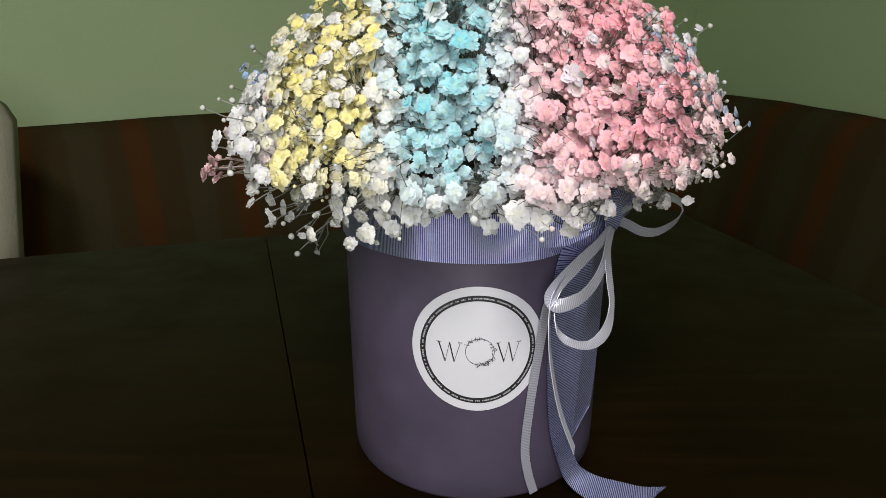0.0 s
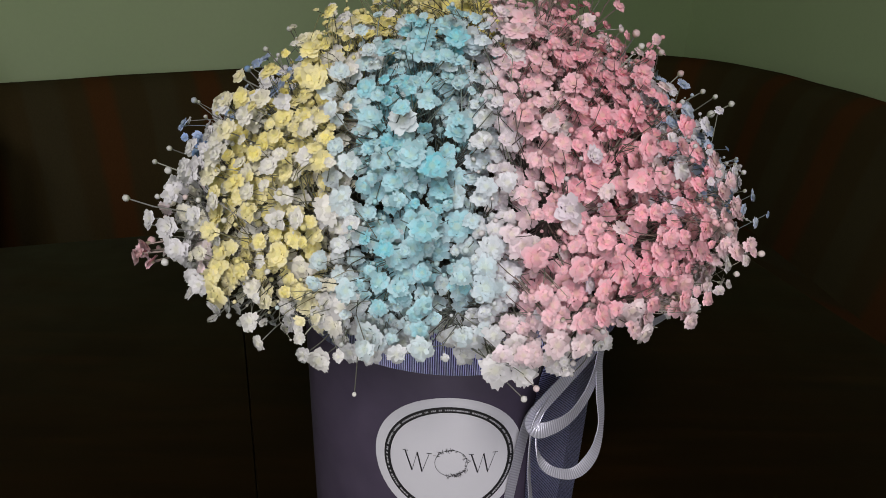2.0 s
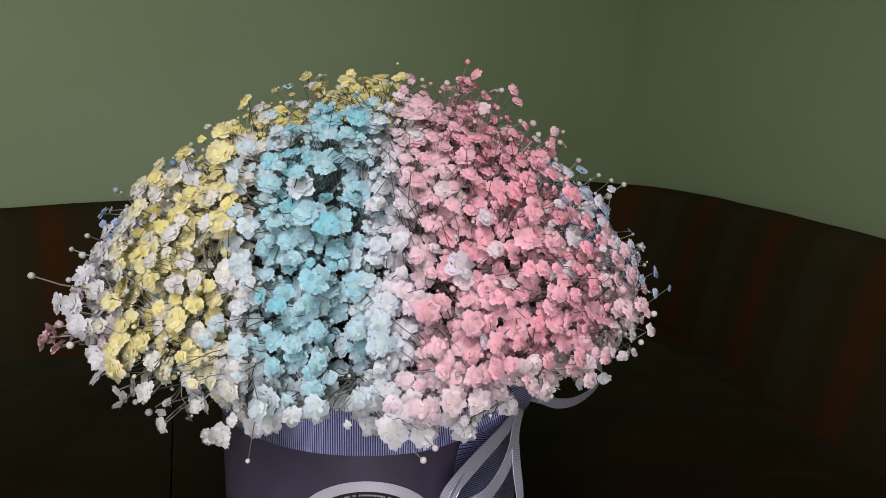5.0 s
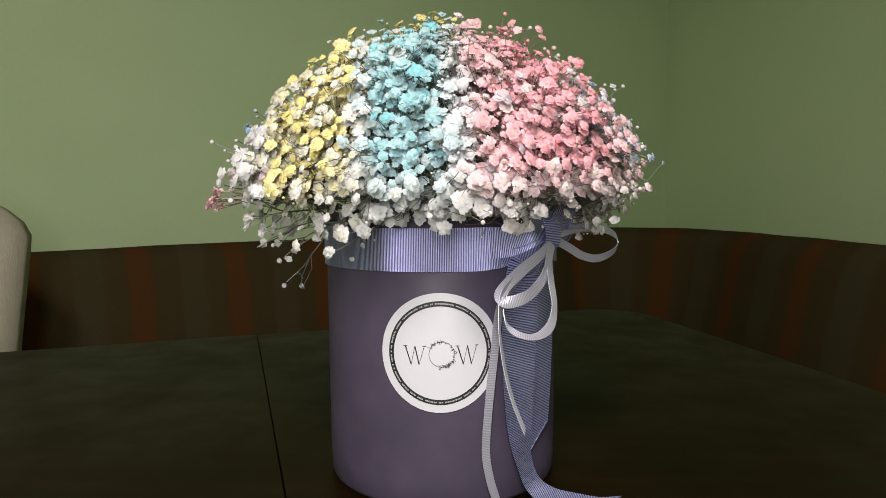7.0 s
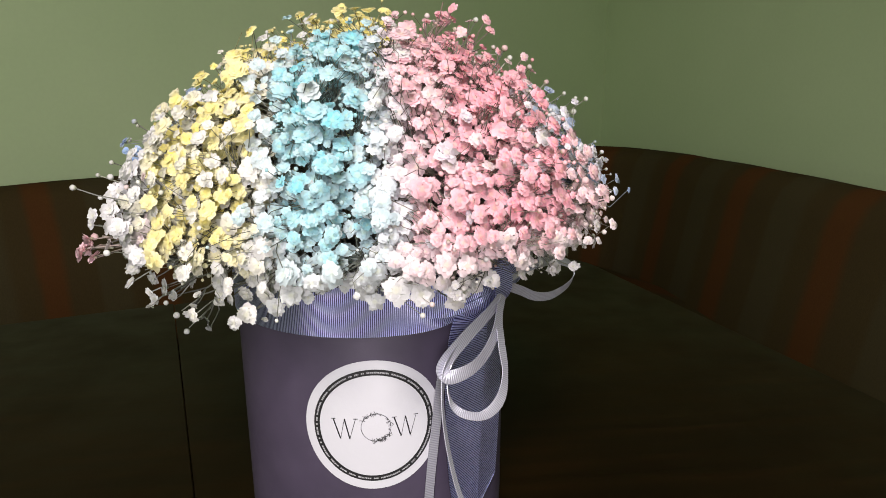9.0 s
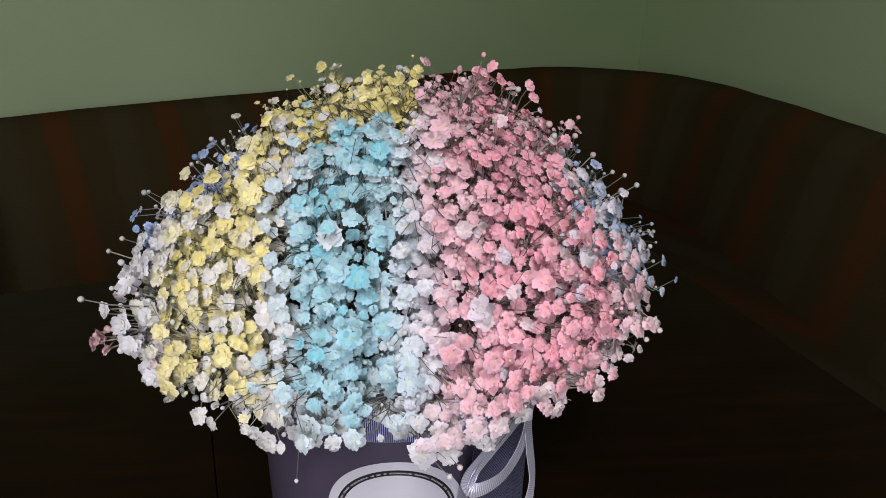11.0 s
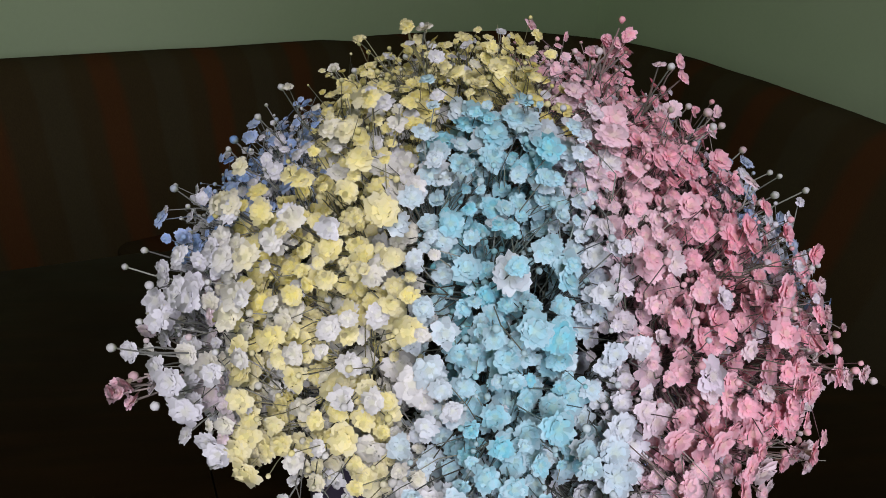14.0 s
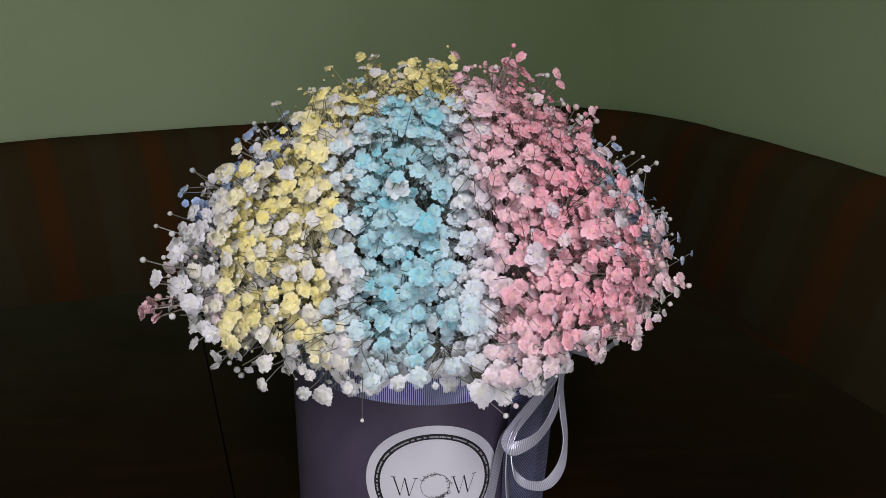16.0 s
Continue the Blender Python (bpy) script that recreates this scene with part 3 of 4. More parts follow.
def dye_at(p):
    """The colour that was sprayed on the blossoms at a place: stripes from side to side, white round the bottom."""
    x, y, z = p + rng.normal(0, 0.0022, 3)
    x += 0.007 * noise.noise(Vector(p) * 28 + Vector((5, 1, 2)))
    cloud = min(1.0, max(0.0, 0.5 + 0.85 * noise.noise(Vector(p) * 40)))

    def u(a=0.0, b=1.0):
        return a + (b - a) * (0.55 * cloud + 0.45 * rng.uniform())

    back = smooth_step(-0.060, -0.030, y + 0.25 * abs(x + 0.01))
    if x < -0.060:
        c, s = YELLOW, (u(0.52, 1.0) if rng.uniform() < (0.68 if z < 1.05 else 0.82) else u(0.0, 0.35))
        if x < -0.116 + 0.3 * max(0, y):
            kind = rng.uniform()
            c, s = (LILAC, u(0.0, 0.3)) if kind < 0.6 else (YELLOW, u(0.0, 0.35)) if kind < 0.82 else (PINK, u(0.05, 0.35))
        if y > -0.035 and x < -0.085 and z < 1.085:
            c, s = (BLUE, u(0.45, 1.0)) if noise.noise(Vector(p) * 45) > -0.05 else (LILAC, u(0.0, 0.6))
    elif x < 0.016 and u() < back:
        c, s = (YELLOW, u(0.6, 1.0)) if rng.uniform() < 0.88 else (WHITE, 0.5)
    elif x < -0.046:
        k = (x + 0.060) / 0.014
        c, s = (CYAN, u(0.05, 0.45)) if rng.uniform() < k else (YELLOW, u(0.0, 0.35))
    elif x < -0.003:
        c, s = CYAN, u(0.32, 1.0) * (0.75 + 0.25 * smooth_step(-0.046, -0.036, x))
    elif x < 0.022:
        k = (x + 0.003) / 0.025
        mid = LILAC * 0.6 + WHITE * 0.4
        c = CYAN * max(0, 1 - 2 * k) + mid * (1 - abs(2 * k - 1)) + PINK * max(0, 2 * k - 1)
        s = u(0.45, 0.8)
    else:
        c, s = PINK, u(0.46, 0.85) + 0.24 * smooth_step(0.028, 0.06, x)
        if x > 0.100 and y > -0.085 and 1.005 < z < 1.075:
            c, s = (BLUE, u(0.15, 0.85)) if rng.uniform() < 0.5 else (LILAC, u(0.3, 0.9))
        elif x > 0.112:
            s *= 0.55
        elif rng.uniform() < 0.03 + 0.08 * (x > 0.075 and z > 1.02):
            c, s = LILAC * 0.8 + PINK * 0.2, u(0.5, 0.95)
    low = 1 - smooth_step(0.972, 1.008, z + 0.18 * max(0, -x - 0.06))
    s *= 1 - 0.92 * low
    if rng.uniform() < 0.06:
        s *= 0.4
    return WHITE * (1 - s) + c * s


def flower_shape(seed, open_):
    """A ragged double blossom of radius 1: two whorls of notched petals and a loose tuft in the middle, over a green cup.
    Points, faces, how far out each point lies, its petal, and the way that it faces: soft, as thin petals scatter light."""
    r = np.random.default_rng(seed)
    v, f, out, petal, face = [], [], [], [], []
    leaves = []
    for count, r1, lift, wide in ((8, 1.0, 0.02, 0.40), (7, 0.84, 0.20, 0.34)):
        for k in range(count):
            leaves.append((2 * math.pi * (k + r.uniform(-0.30, 0.30)) / count + lift * 2, 0.10, r1 * r.uniform(0.72, 1.10), lift + r.uniform(-0.12, 0.20), wide * r.uniform(0.8, 1.15)))
    for k in range(11):
        leaves.append((r.uniform(0, 2 * math.pi), r.uniform(0.0, 0.28), r.uniform(0.35, 0.70), r.uniform(0.22, 0.62), r.uniform(0.16, 0.27)))
    for n, (a, r0, length, e, wide) in enumerate(leaves):
        e += (1 - open_) * 0.9
        ca, sa = math.cos(a), math.sin(a)
        twist, b = r.uniform(-0.22, 0.22), len(v)
        for row, (s, w, across) in enumerate(((0.0, 0.32, (-1, 1)), (0.62, 0.96, (-1, 0, 1)), (1.0, 0.74, (-1, -0.5, 0, 0.5, 1)))):
            d = r0 + (length - r0) * s * math.cos(e * (0.7 + 0.3 * s))
            h = (length - r0) * (s * math.sin(e) - 0.08 * s * s) + (0.0 if n < 8 else 0.04 if n < 15 else 0.08)
            for c in across:
                dd = d * (1.0 if row < 2 else (1.0, 0.92, 1.06, 0.84)[r.integers(4)] * (0.92 if abs(c) == 1 else 1.0))
                hh = h + (r.uniform(-0.03, 0.03) if row else 0) + twist * c * w * wide * s
                t = c * w * wide * r.uniform(0.88, 1.1)
                v.append((dd * ca - t * sa, dd * sa + t * ca, hh))
                out.append(s * min(1.0, length + 0.1) + 0.05)
        petal += [n] * 10
        f += [(b + 2, b + 3, b), (b + 3, b + 1, b), (b + 3, b + 4, b + 1), (b + 5, b + 6, b + 2), (b + 6, b + 7, b + 3, b + 2), (b + 7, b + 8, b + 4, b + 3), (b + 8, b + 9, b + 4)]
        tilt = r.normal(0, 0.22, 2)
        face += [(0.62 * p[0] + tilt[0], 0.62 * p[1] + tilt[1], 1.0) for p in v[b:]]
    for k in range(5):                                   # the closed heart
        a, b = 2 * math.pi * k / 5, len(v)
        v += [(0, 0, 0.10), (0.25 * math.cos(a), 0.25 * math.sin(a), 0.15), (0.25 * math.cos(a + 1.26), 0.25 * math.sin(a + 1.26), 0.13)]
        f.append((b, b + 1, b + 2))
        face += [(0.4 * q[0], 0.4 * q[1], 1.0) for q in v[b:]]
        out += [0.0, 0.15, 0.15]
        petal += [0, 0, 0]
    n = len(v)
    for k in range(5):
        a = 2 * math.pi * k / 5
        v += [(0.26 * math.cos(a), 0.26 * math.sin(a), 0.0), (0.12 * math.cos(a), 0.12 * math.sin(a), -0.45)]
        face += [(math.cos(a), math.sin(a), -0.3)] * 2
        out += [-1, -1]
        petal += [0, 0]
    for k in range(5):
        j = (k + 1) % 5
        f.append((n + 2 * k, n + 2 * k + 1, n + 2 * j + 1, n + 2 * j))
    return np.array(v), f, np.array(out), np.array(petal), np.array(face)


def bud_shape(seed):
    """A closed round bud on a green cup, radius 1."""
    r = np.random.default_rng(seed)
    v, f, out = [], [], []
    for h, w in ((-0.9, 0.25), (-0.5, 0.72), (0.1, 0.95), (0.6, 0.75), (0.95, 0.3)):
        for k in range(7):
            a = 2 * math.pi * k / 7
            q = w * (1 + r.uniform(-0.08, 0.08))
            v.append((q * math.cos(a), q * math.sin(a), h))
            out.append(-1 if h < -0.4 else 0.5)
    for i in range(4):
        for k in range(7):
            f.append((i * 7 + k, i * 7 + (k + 1) % 7, (i + 1) * 7 + (k + 1) % 7, (i + 1) * 7 + k))
    f.append(tuple(range(28, 35)))
    return np.array(v), f, np.array(out), np.zeros(len(v), int), np.array(v)


BLOSSOMS = [flower_shape(s, o) for s, o in ((1, 1.0), (2, 0.97), (3, 0.92), (4, 0.85), (5, 1.0), (6, 0.75), (7, 0.6), (8, 0.45), (9, 0.9), (10, 1.0))]
BUDS = [bud_shape(s) for s in (11, 12, 13)]


def axes(normal):
    n = normal / np.linalg.norm(normal)
    u = np.cross(n, (0.3, 0.9, 0.2))
    u /= np.linalg.norm(u)
    w = np.cross(n, u)
    a = rng.uniform(0, 2 * math.pi)
    return np.array((u * math.cos(a) + w * math.sin(a), w * math.cos(a) - u * math.sin(a), n))


class Heap:
    """Points, faces and colours that become one mesh."""

    def __init__(self):
        self.v, self.f, self.c, self.n, self.way = [], [], [], 0, []

    def add(self, v, f, c, way=None):
        self.v.append(v)
        if way is not None:
            self.way.append(way)
        self.c.append(c)
        self.f += [tuple(i + self.n for i in q) for q in f]
        self.n += len(v)

    def mesh(self, name, mat, parent, label="", kind=""):
        me = bpy.data.meshes.new(name)
        me.from_pydata(np.concatenate(self.v).tolist(), [], self.f)
        c = np.concatenate(self.c)
        me.attributes.new("dye", "FLOAT_COLOR", "POINT").data.foreach_set("color", np.hstack([c, np.ones((len(c), 1))]).astype(np.float32).ravel())
        ob = new(name, me)
        ob.parent = parent
        ob.matrix_parent_inverse = Matrix.Translation(-parent.location)
        tagged(ob, label, kind=kind)
        finish(ob, mat, bool(self.way))
        if self.way:
            way = np.concatenate(self.way)
            me.normals_split_custom_set_from_vertices((way / np.linalg.norm(way, axis=1)[:, None]).tolist())
        return ob


def coloured(out, petal, dye, open_flower):
    """Colours for the points of a blossom: petals took the dye unevenly, hearts are greenish, cups grey-green."""
    pale = (rng.uniform(-0.08, 0.16, petal.max() + 1)[petal] + 0.26 * np.clip(out, 0, 1) ** 2).clip(0, 1)[:, None]
    c = (dye * (1 - pale) + WHITE * pale) * rng.uniform(0.85, 1.04, petal.max() + 1)[petal][:, None]
    if open_flower:
        heart = np.clip(0.30 - np.abs(out), 0, 1)[:, None] * (out >= 0)[:, None]
        c = c * (1 - heart) + np.array((0.60, 0.62, 0.22)) * heart
    cup = (out < 0)[:, None]
    return np.where(cup, np.array((0.30, 0.34, 0.16)) * 0.6 + dye * 0.25, c)


def stalk(heap, a, b, r0, r1, dye, bend=0.0):
    """A thin three-sided stalk that bends twice; with no heap it becomes a part of its own."""
    a, b = np.asarray(a, float), np.asarray(b, float)
    d = b - a
    length = np.linalg.norm(d) + 1e-9
    fr = axes(d)
    side = rng.uniform(-0.6, 0.6) * bend
    v = []
    for s, o, q in ((0, 0, 0), (0.36, 0.85, side), (0.72, 0.75, -side), (1, 0, 0)):
        p, r = a + d * s + (fr[0] * bend * o + fr[1] * q) * length, r0 + (r1 - r0) * s
        for k in range(3):
            t = 2 * math.pi * k / 3
            v.append(p + r * (fr[0] * math.cos(t) + fr[1] * math.sin(t)))
    f = [(i * 3 + k, i * 3 + (k + 1) % 3, i * 3 + 3 + (k + 1) % 3, i * 3 + 3 + k) for i in range(3) for k in range(3)]
    col = np.array((0.16, 0.17, 0.12)) * rng.uniform(0.2, 1.7) * 0.50 + dye * 0.20 * rng.uniform(0.05, 0.9)
    piece = (np.array(v), f, np.tile(col, (12, 1)))
    if heap is None:
        lone_stalks.append(piece)
    else:
        heap.add(*piece)


bouquet = thing("flower_bouquet", "dome of dyed yellow, turquoise, pink and blue baby's breath flowers", "flowers", at=(0, 0, RIM))
twigs, blooms, bud_heap = Heap(), Heap(), Heap()
singles, lone_buds, lone_stalks = [], [], []


def surface(d, k=1.0):
    """A place on the dome's skin in the direction d, with its uneven swelling."""
    swell = 1 + 0.10 * noise.noise(Vector(d) * 2.1 + Vector((3.1, 0, 0))) + 0.05 * noise.noise(Vector(d) * 6.0)
    swell += 0.09 * max(0, d[0]) * max(0, 0.6 - d[2]) - 0.17 * max(0, -d[0]) * max(0, d[2])
    swell += (0.05 + 0.05 * max(0, -d[0])) * max(0, d[1]) * (1 - max(0, d[2])) + 0.12 * max(0, d[1]) * max(0, d[2])
    tuck = 1 - (0.95 + 0.6 * max(0.0, -d[1])) * max(0.0, 0.13 - d[2])
    return DOME_C + d * DOME_R * swell * k * np.array((tuck, tuck, 1))


def bloom(p, normal, r, near, dye=None, kinds=range(10)):
    dye = dye_at(p) if dye is None else dye
    v, f, out, petal, face = BLOSSOMS[kinds[rng.integers(len(kinds))]]
    m = axes(normal)
    blossom = ((v * r * np.array((1, 1, rng.uniform(0.60, 1.00)))) @ m + p, f, coloured(out, petal, dye, True), face @ m)
    if near:
        singles.append(blossom)
    else:
        blooms.add(*blossom)
    return dye


def bud(p, normal, r, dye):
    v, f, out, petal, face = BUDS[rng.integers(len(BUDS))]
    m = axes(normal)
    closed = ((v * r) @ m + p, f, coloured(out, petal, dye * 0.8 + np.array((0.35, 0.38, 0.22)) * 0.2, False), face @ m)
    if p[1] < -0.03 and r > 0.0014 and len(lone_buds) < 160:
        lone_buds.append(closed)
    else:
        bud_heap.add(*closed)


# forks inside the dome, from which the sprays spread
forks = []
for k in range(520):
    d = rng.normal(0, 1, 3)
    d /= np.linalg.norm(d)
    d[2] = abs(d[2]) * 1.05 - 0.12
    d /= np.linalg.norm(d)
    forks.append(surface(d, rng.uniform(0.62, 0.92)))
    root = np.array((rng.uniform(-0.05, 0.05), rng.uniform(-0.05, 0.05), 0.945))
    stalk(twigs, root, forks[-1], 0.0007, 0.00045, dye_at(forks[-1]) * 0.5, rng.uniform(-0.14, 0.14))
forks = np.array(forks)

grid = {}


def free(p, gap):
    key = tuple((p // 0.012).astype(int))
    for dx in (-1, 0, 1):
        for dy in (-1, 0, 1):
            for dz in (-1, 0, 1):
                for q in grid.get((key[0] + dx, key[1] + dy, key[2] + dz), ()):
                    if np.linalg.norm(p - q) < gap:
                        return False
    grid.setdefault(key, []).append(p)
    return True


made = 0
for k in range(90000):
    if made >= 7800:
        break
    d = rng.normal(0, 1, 3)
    d /= np.linalg.norm(d)
    if d[2] < -0.07 + 0.05 * min(0.0, d[1]) + 0.10 * noise.noise(Vector((d[0] * 3, d[1] * 3, 7))):
        continue
    rise = rng.choice((rng.uniform(-0.003, 0.005), rng.uniform(-0.012, 0.0), rng.uniform(-0.034, -0.010), rng.uniform(0.004, 0.009)), p=(0.73, 0.17, 0.02, 0.08))
    big = rng.uniform(0.72, 1.18)
    heart = surface(d)
    for c in range(rng.integers(3, 9)):
        depth = rise + rng.normal(0, 0.004)
        p = heart + d * depth + rng.normal(0, 0.0075, 3)
        away = p - DOME_C
        away /= np.linalg.norm(away)
        if p[2] < RIM + 0.002 and math.hypot(p[0], p[1]) < R + 0.006:
            continue
        if p[2] < 0.984 and p[1] < -0.05 and math.hypot(p[0], p[1]) > 0.119 and rng.random() < 0.6:
            continue
        if p[2] < (0.965 if p[0] < 0.01 else 0.969) and p[1] < -0.085:
            continue
        if p[2] < 0.980 and p[1] < -0.07 and rng.random() < 0.1:
            continue
        if p[0] < -0.07 and p[2] < 0.992 + 0.12 * min(0, p[1]) and rng.random() < 0.6:
            continue
        if p[2] < 0.985 and rng.random() < (0.75 if p[0] < -0.08 else 0.3):
            continue
        if p[2] < 0.990 and math.dist(p, around(WRAP + 3, R + 0.03, 0.955)) < 0.033:
            continue
        if p[0] < -0.045 and noise.noise(Vector(p) * 70) > 0.30:
            continue
        if noise.noise(Vector(p) * 75) > (0.36 if p[1] < -0.06 else 0.31) and depth > -0.014:
            continue
        rank = rng.random()
        r = float(rng.uniform(0.0052, 0.0066) if rank < 0.16 else rng.uniform(0.0035, 0.0049) if rank < 0.68 else rng.uniform(0.0020, 0.0033)) * (0.92 + 0.1 * big)
        r *= 1.1 if p[2] < 0.995 and p[1] < -0.07 else 1.0
        if not free(p, max(0.0040, (1.0 if p[1] < -0.06 else 1.08) * r)):
            continue
        made += 1
        rear = p[1] > -0.035 + 0.25 * max(0.0, 1.09 - p[2]) or (p[0] < -0.105 and p[1] > -0.02)
        r *= 0.78 if rear else 1.18 if p[0] < -0.095 else 1.0
        normal = away / DOME_R
        normal = normal / np.linalg.norm(normal) + rng.normal(0, 0.24, 3) + np.array((0, -0.30 - 0.25 * max(0, away[2] - 0.3) - 5.0 * max(0, abs(p[0]) - 0.075), 0.22))
        near = p[1] < -0.055 and depth > -0.004 and len(singles) < 300 and rng.random() < 0.6
        dye = bloom(p, normal if not rear else away + rng.normal(0, 0.35, 3) + np.array((0, -0.90, 0.35)), r, near, None, (3, 5, 6, 7, 8, 2) if rear else range(10))
        gap = np.linalg.norm(forks - p, axis=1)
        j = int(np.argmin(gap + rng.uniform(0, 0.012, len(gap))))
        stalk(twigs, forks[j], p - normal / np.linalg.norm(normal) * r * 0.3, 0.00032, 0.00024, dye, rng.uniform(-0.3, 0.3))
        for twin in range(int(rng.random() < 0.55)):      # bare fine twigs beside it
            end = p - away * rng.uniform(0.002, 0.012) + rng.normal(0, 0.006, 3)
            stalk(twigs, forks[j], end, 0.00030, 0.00018, dye * 0.6, rng.uniform(-0.3, 0.3))
            if rng.random() < 0.5:
                bud(end, away + rng.normal(0, 0.4, 3), rng.uniform(0.0006, 0.0012), dye)
        if rng.random() < 0.34:
            side = p + away * rng.uniform(-0.008, 0.004) + rng.normal(0, 0.006, 3)
            bud(side, away + rng.normal(0, 0.4, 3), rng.uniform(0.0008, 0.0016), dye)
            stalk(twigs, forks[j], side, 0.00028, 0.00022, dye, rng.uniform(-0.2, 0.2))


def spray(start, tip, count, spread, size=1.0, dye=None):
    """A loose twig that stands out of the dome, with blossoms and buds at its end."""
    start, tip = np.array(start), np.array(tip)
    d = (tip - start) / np.linalg.norm(tip - start)
    fork = start + (tip - start) * 0.62
    stalk(None, start, fork, 0.0008, 0.0006, WHITE * 0.5, 0.04)
    for k in range(count):
        q = tip + np.clip(rng.normal(0, 1, 3), -1.2, 1.2) * spread
        c = dye_at(q) if dye is None else WHITE * 0.35 + dye * rng.uniform(0.5, 0.65)
        n = d * 0.7 + np.array((0, -0.8, 0.25)) + rng.normal(0, 0.45, 3)
        if k % 4 == 3:
            bud(q + d * 0.004, n, rng.uniform(0.0014, 0.0024), c)
        else:
            bloom(q, n, rng.uniform(0.0032, 0.0052) * size, False, c, (3, 5, 6, 7, 8))
        stalk(None, fork, q, 0.00055, 0.0004, c, rng.uniform(-0.12, 0.12))


# full white blossoms that hang in front of the rim
for x, y, z, r in ((0.043, -0.135, 0.963, 0.0062), (0.023, -0.160, 0.975, 0.0066), (0.011, -0.164, 0.979, 0.0078), (-0.026, -0.136, 0.984, 0.0066), (-0.051, -0.123, 0.960, 0.0056), (-0.065, -0.127, 0.958, 0.0062),
                   (-0.077, -0.102, 0.945, 0.0050), (-0.100, -0.098, 0.949, 0.0046), (0.001, -0.127, 0.962, 0.0052), (0.063, -0.130, 0.972, 0.0056), (-0.040, -0.142, 0.972, 0.0062), (0.034, -0.152, 0.992, 0.0066),
                   (-0.020, -0.070, 1.096, 0.0068), (0.021, -0.083, 1.089, 0.0076), (-0.005, -0.062, 1.099, 0.0064), (-0.117, -0.083, 1.029, 0.0068)):
    p = np.array((x, y, z))
    d = (p - DOME_C) / np.linalg.norm(p - DOME_C)
    bloom(p, d + np.array((0, -0.35, 0.25)), r, True, None, (0, 1, 4, 9))
    stalk(None, p * 0.7 + DOME_C * 0.3 + np.array((0, 0, 0.004)), p - d * r * 0.3, 0.0005, 0.0004, WHITE * 0.6, 0.06)
# the largest open blossoms of the dome
for x, y, z, r, c, s in ((-0.028, -0.050, 1.099, 0.0053, CYAN, 0.25), (-0.004, -0.051, 1.100, 0.0040, CYAN, 0.20), (0.020, -0.061, 1.094, 0.0048, PINK, 0.05), (0.020, -0.081, 1.086, 0.0049, PINK, 0.08), (0.022, -0.031, 1.101, 0.0043, PINK, 0.20),
                   (-0.115, -0.052, 1.056, 0.0049, WHITE, 0.00), (-0.137, -0.056, 1.025, 0.0047, WHITE, 0.00), (-0.121, -0.041, 1.055, 0.0045, YELLOW, 0.30), (-0.115, -0.051, 1.058, 0.0051, YELLOW, 0.35), (-0.102, -0.064, 1.063, 0.0038, YELLOW, 0.40),
                   (-0.092, -0.076, 1.064, 0.0048, WHITE, 0.00), (-0.113, -0.029, 1.066, 0.0043, YELLOW, 0.45), (-0.077, -0.043, 1.086, 0.0044, YELLOW, 0.35), (-0.079, -0.088, 1.065, 0.0038, WHITE, 0.00), (-0.098, -0.080, 1.057, 0.0048, YELLOW, 0.12),
                   (-0.107, -0.079, 1.050, 0.0053, YELLOW, 0.45), (-0.138, -0.040, 1.032, 0.0048, WHITE, 0.00), (-0.029, -0.044, 1.100, 0.0044, CYAN, 0.30), (-0.022, -0.069, 1.093, 0.0062, CYAN, 0.30), (-0.091, -0.078, 1.064, 0.0048, YELLOW, 0.25),
                   (-0.137, -0.058, 1.023, 0.0043, WHITE, 0.00), (-0.078, -0.090, 1.065, 0.0036, WHITE, 0.00), (-0.063, -0.014, 1.096, 0.0067, YELLOW, 0.60), (-0.071, -0.049, 1.087, 0.0050, YELLOW, 0.55), (-0.118, -0.044, 1.056, 0.0054, YELLOW, 0.45),
                   (-0.113, -0.090, 1.033, 0.0049, YELLOW, 0.35)):
    p = np.array((x, y, z))
    d = (p - DOME_C) / np.linalg.norm(p - DOME_C)
    p += d * (0.005 if z < 1.09 else 0.0)
    bloom(p, d + np.array((0, -0.55, 0.30)), r * 1.15, True, WHITE * (1 - s) + c * s, (0, 1, 4, 9))
    stalk(None, DOME_C + (p - DOME_C) * 0.75, p - d * r * 0.3, 0.0005, 0.0004, WHITE * 0.5, 0.06)
# twigs that stand out at the sides
spray((-0.09, -0.05, 0.985), (-0.165, -0.059, 0.981), 9, 0.0060, 1.1, PINK)
spray((-0.09, -0.04, 0.98), (-0.158, -0.055, 0.991), 7, 0.008, 1.15)
spray((-0.09, -0.05, 0.99), (-0.150, -0.05, 1.006), 8, 0.010, 1.25)
spray((-0.09, -0.02, 1.0), (-0.142, -0.03, 1.022), 8, 0.010, 1.25)
spray((-0.08, -0.05, 0.975), (-0.138, -0.06, 0.970), 8, 0.009, 1.2)
spray((-0.08, -0.06, 0.97), (-0.122, -0.066, 0.956), 6, 0.007, 0.85)
spray((-0.08, -0.04, 0.97), (-0.119, -0.015, 0.916), 5, 0.005, 0.65)
spray((-0.08, -0.05, 0.97), (-0.116, -0.060, 0.942), 5, 0.006, 0.7)
spray((-0.05, -0.08, 0.97), (-0.078, -0.098, 0.963), 5, 0.006, 1.05)
spray((0.03, -0.09, 0.97), (0.052, -0.112, 0.966), 3, 0.005, 1.1)
spray((-0.06, -0.08, 0.97), (-0.092, -0.092, 0.958), 5, 0.006, 0.8)
spray((0.09, -0.05, 0.975), (0.114, -0.078, 0.973), 7, 0.008)
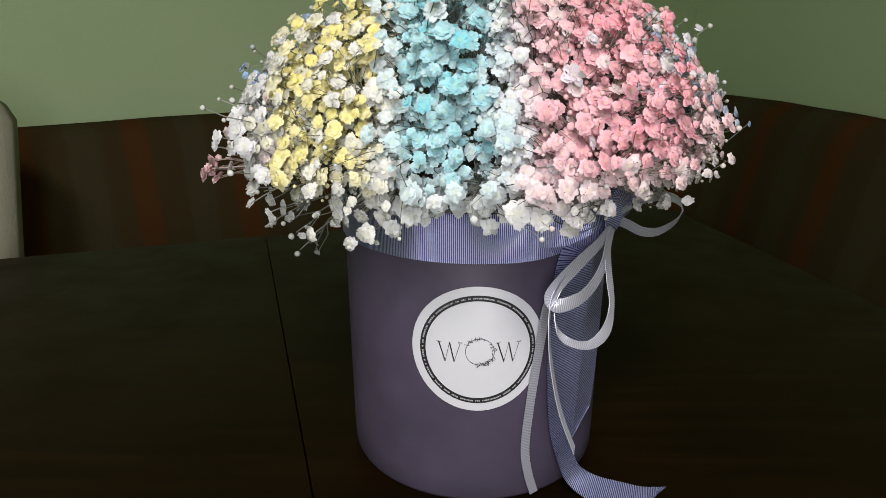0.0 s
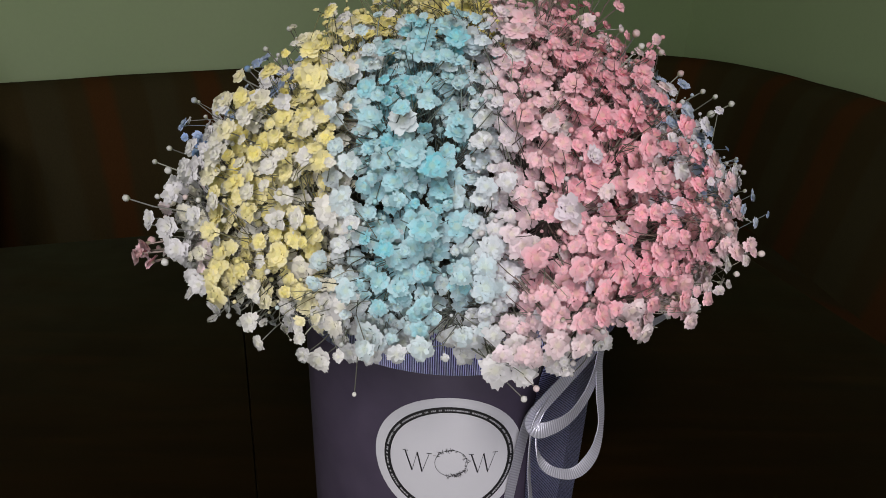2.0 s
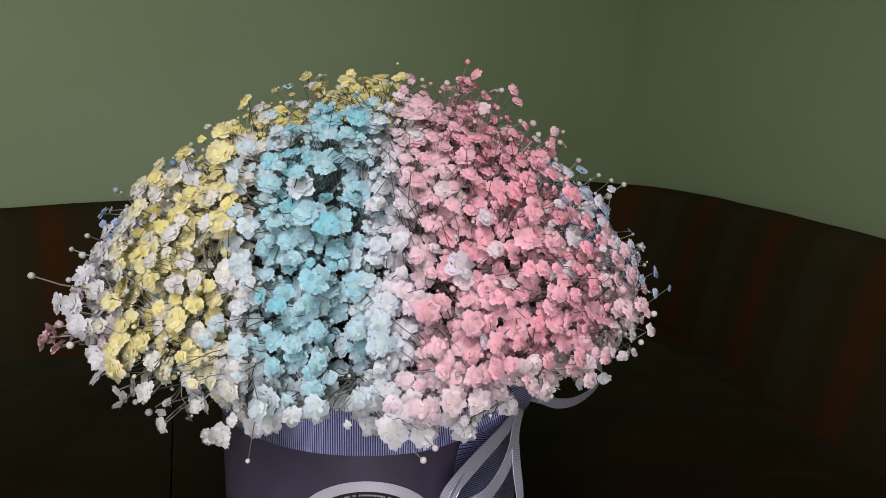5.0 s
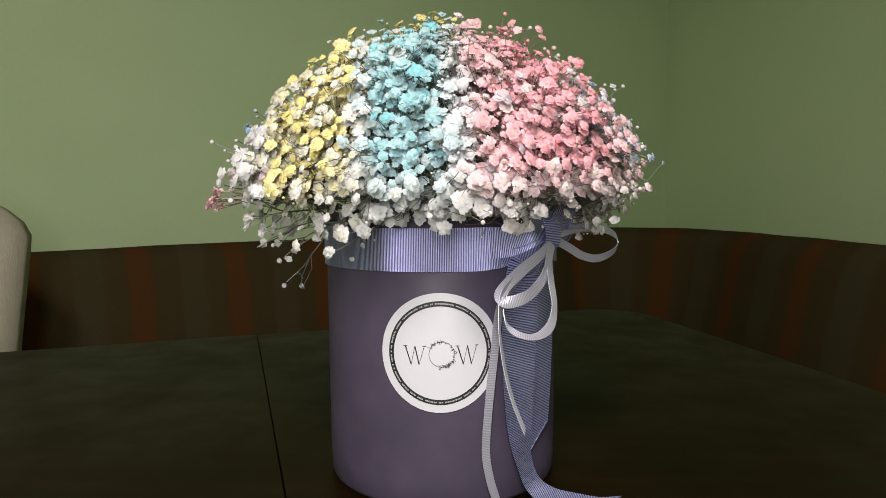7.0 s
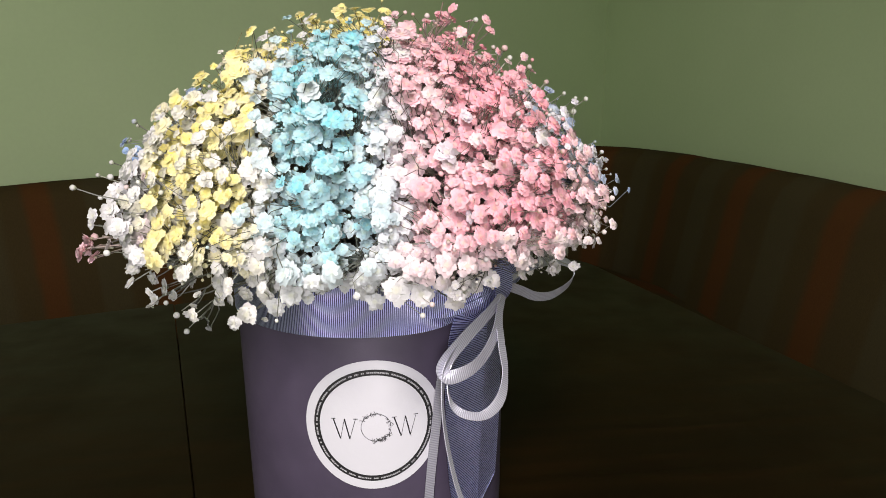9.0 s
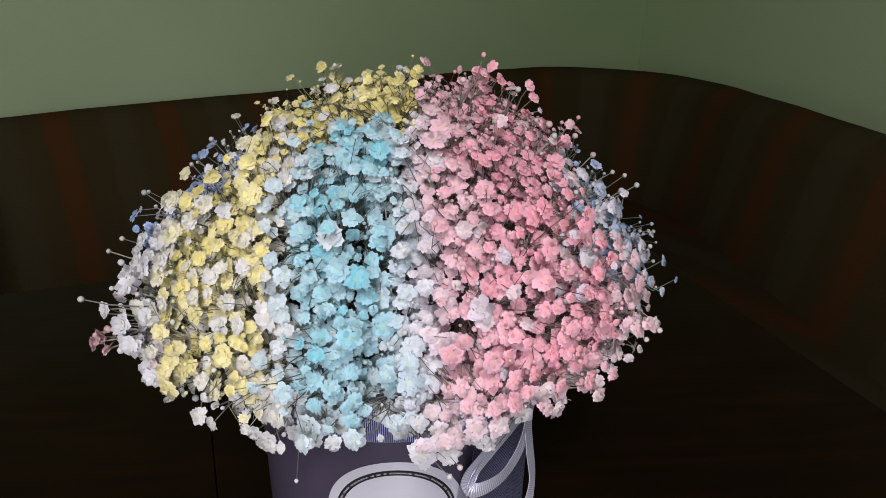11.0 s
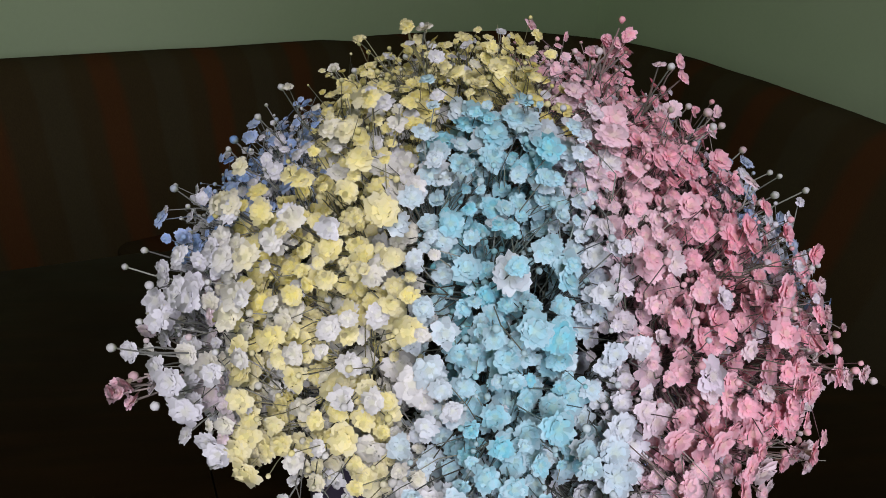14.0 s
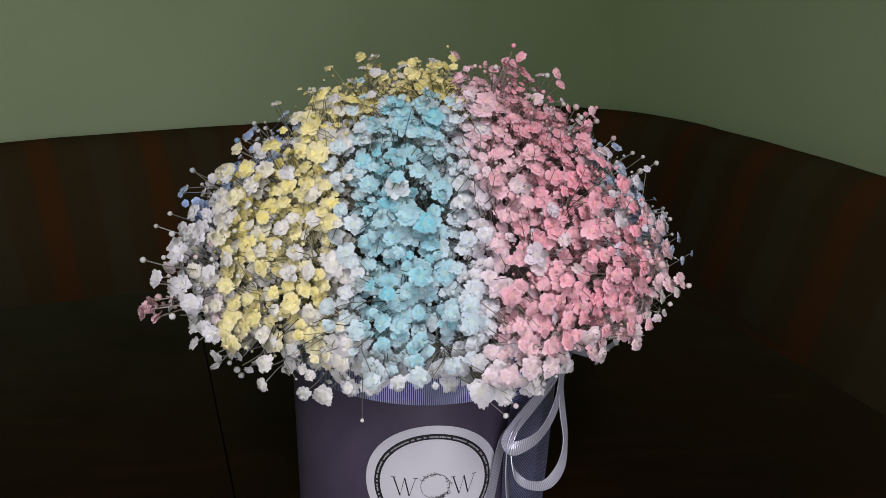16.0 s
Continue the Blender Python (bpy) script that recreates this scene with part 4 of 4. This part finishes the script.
spray((0.09, -0.06, 0.99), (0.119, -0.114, 1.015), 10, 0.008)
spray((0.09, -0.04, 0.985), (0.130, -0.075, 0.985), 8, 0.009)
spray((0.09, -0.03, 1.0), (0.138, -0.060, 1.012), 7, 0.009)
spray((0.05, -0.02, 1.07), (0.073, -0.016, 1.106), 7, 0.008)
spray((0.04, -0.01, 1.08), (0.053, 0.006, 1.122), 6, 0.006)
spray((0.03, 0.0, 1.08), (0.048, 0.0, 1.111), 5, 0.007)
spray((-0.03, 0.0, 1.08), (-0.038, 0.022, 1.118), 5, 0.006)
spray((0.0, 0.02, 1.08), (0.012, 0.02, 1.107), 5, 0.007)
spray((0.07, 0.0, 1.05), (0.097, -0.01, 1.082), 5, 0.008)
# buds on long bare stalks round the outline
for x, y, z, r, dye in ((-0.158, -0.0885, 1.021, 0.0021, WHITE), (-0.148, -0.0115, 1.0525, 0.0022, BLUE * 0.35 + WHITE * 0.65), (-0.161, -0.0226, 1.0277, 0.0020, WHITE), (-0.170, -0.0231, 1.020, 0.0018, WHITE), (-0.103, 0.039, 1.0875, 0.0022, WHITE),
                        (-0.113, 0.0175, 1.0777, 0.0021, WHITE), (-0.125, 0.019, 1.066, 0.0026, BLUE), (-0.128, 0.020, 1.061, 0.0018, WHITE), (-0.077, 0.030, 1.099, 0.0019, YELLOW * 0.3 + WHITE * 0.7), (-0.067, 0.032, 1.098, 0.0019, WHITE),
                        (0.139, -0.0445, 1.064, 0.0020, WHITE), (0.136, -0.029, 1.0556, 0.0026, WHITE), (0.138, -0.026, 1.0644, 0.0017, WHITE), (0.168, -0.009, 1.0213, 0.0016, LILAC), (0.129, -0.030, 1.0676, 0.0018, WHITE),
                        (0.083, -0.023, 1.097, 0.0019, PINK * 0.3 + WHITE * 0.7), (0.089, -0.030, 1.096, 0.0026, PINK * 0.5 + WHITE * 0.5), (0.092, -0.032, 1.090, 0.0022, WHITE), (0.110, -0.011, 1.085, 0.0023, PINK * 0.3 + WHITE * 0.7),
                        (0.120, -0.018, 1.075, 0.0023, PINK * 0.5 + WHITE * 0.5), (0.072, -0.020, 1.114, 0.0022, WHITE)):
    p = np.array((x, y, z))
    bud(p, p - DOME_C, r * 0.88, dye * 0.8)
    stalk(None, DOME_C + (p - DOME_C) * 0.74 + np.array((0, -0.006, 0.0)), p, 0.00050, 0.00036, WHITE * 0.5, rng.uniform(-0.07, 0.07))
for k in range(430):                                     # single buds on fine stalks
    d = rng.normal(0, 1, 3)
    d /= np.linalg.norm(d)
    d[2] = abs(d[2]) - 0.05
    a, b = surface(d, 0.86), surface(d) + d * rng.uniform(0.003, 0.013) + rng.normal(0, 0.003, 3)
    if b[2] < RIM + 0.01 or (d[1] < -0.35 and rng.random() < 0.85):
        continue
    c = dye_at(b)
    bud(b, b - a, rng.uniform(0.0010, 0.0020), c)
    stalk(None if len(lone_stalks) < 300 else twigs, a, b, 0.00042, 0.00032, c * 0.8, rng.uniform(-0.10, 0.10))

twigs.mesh("stalk_tangle", STALK, bouquet, "thin grey-green branching stalks", "stuff")
bud_heap.mesh("bud_scatter", PETAL, bouquet, "small round closed buds", "stuff")
blooms.mesh("blossom_mass", PETAL, bouquet, "small ruffled dyed blossoms", "stuff")
for name, pieces, mat in (("blossom", singles, PETAL), ("bud", lone_buds, PETAL), ("stalk", lone_stalks, STALK)):
    for piece in pieces:
        h = Heap()
        h.add(*piece)
        h.mesh(name, mat, bouquet)
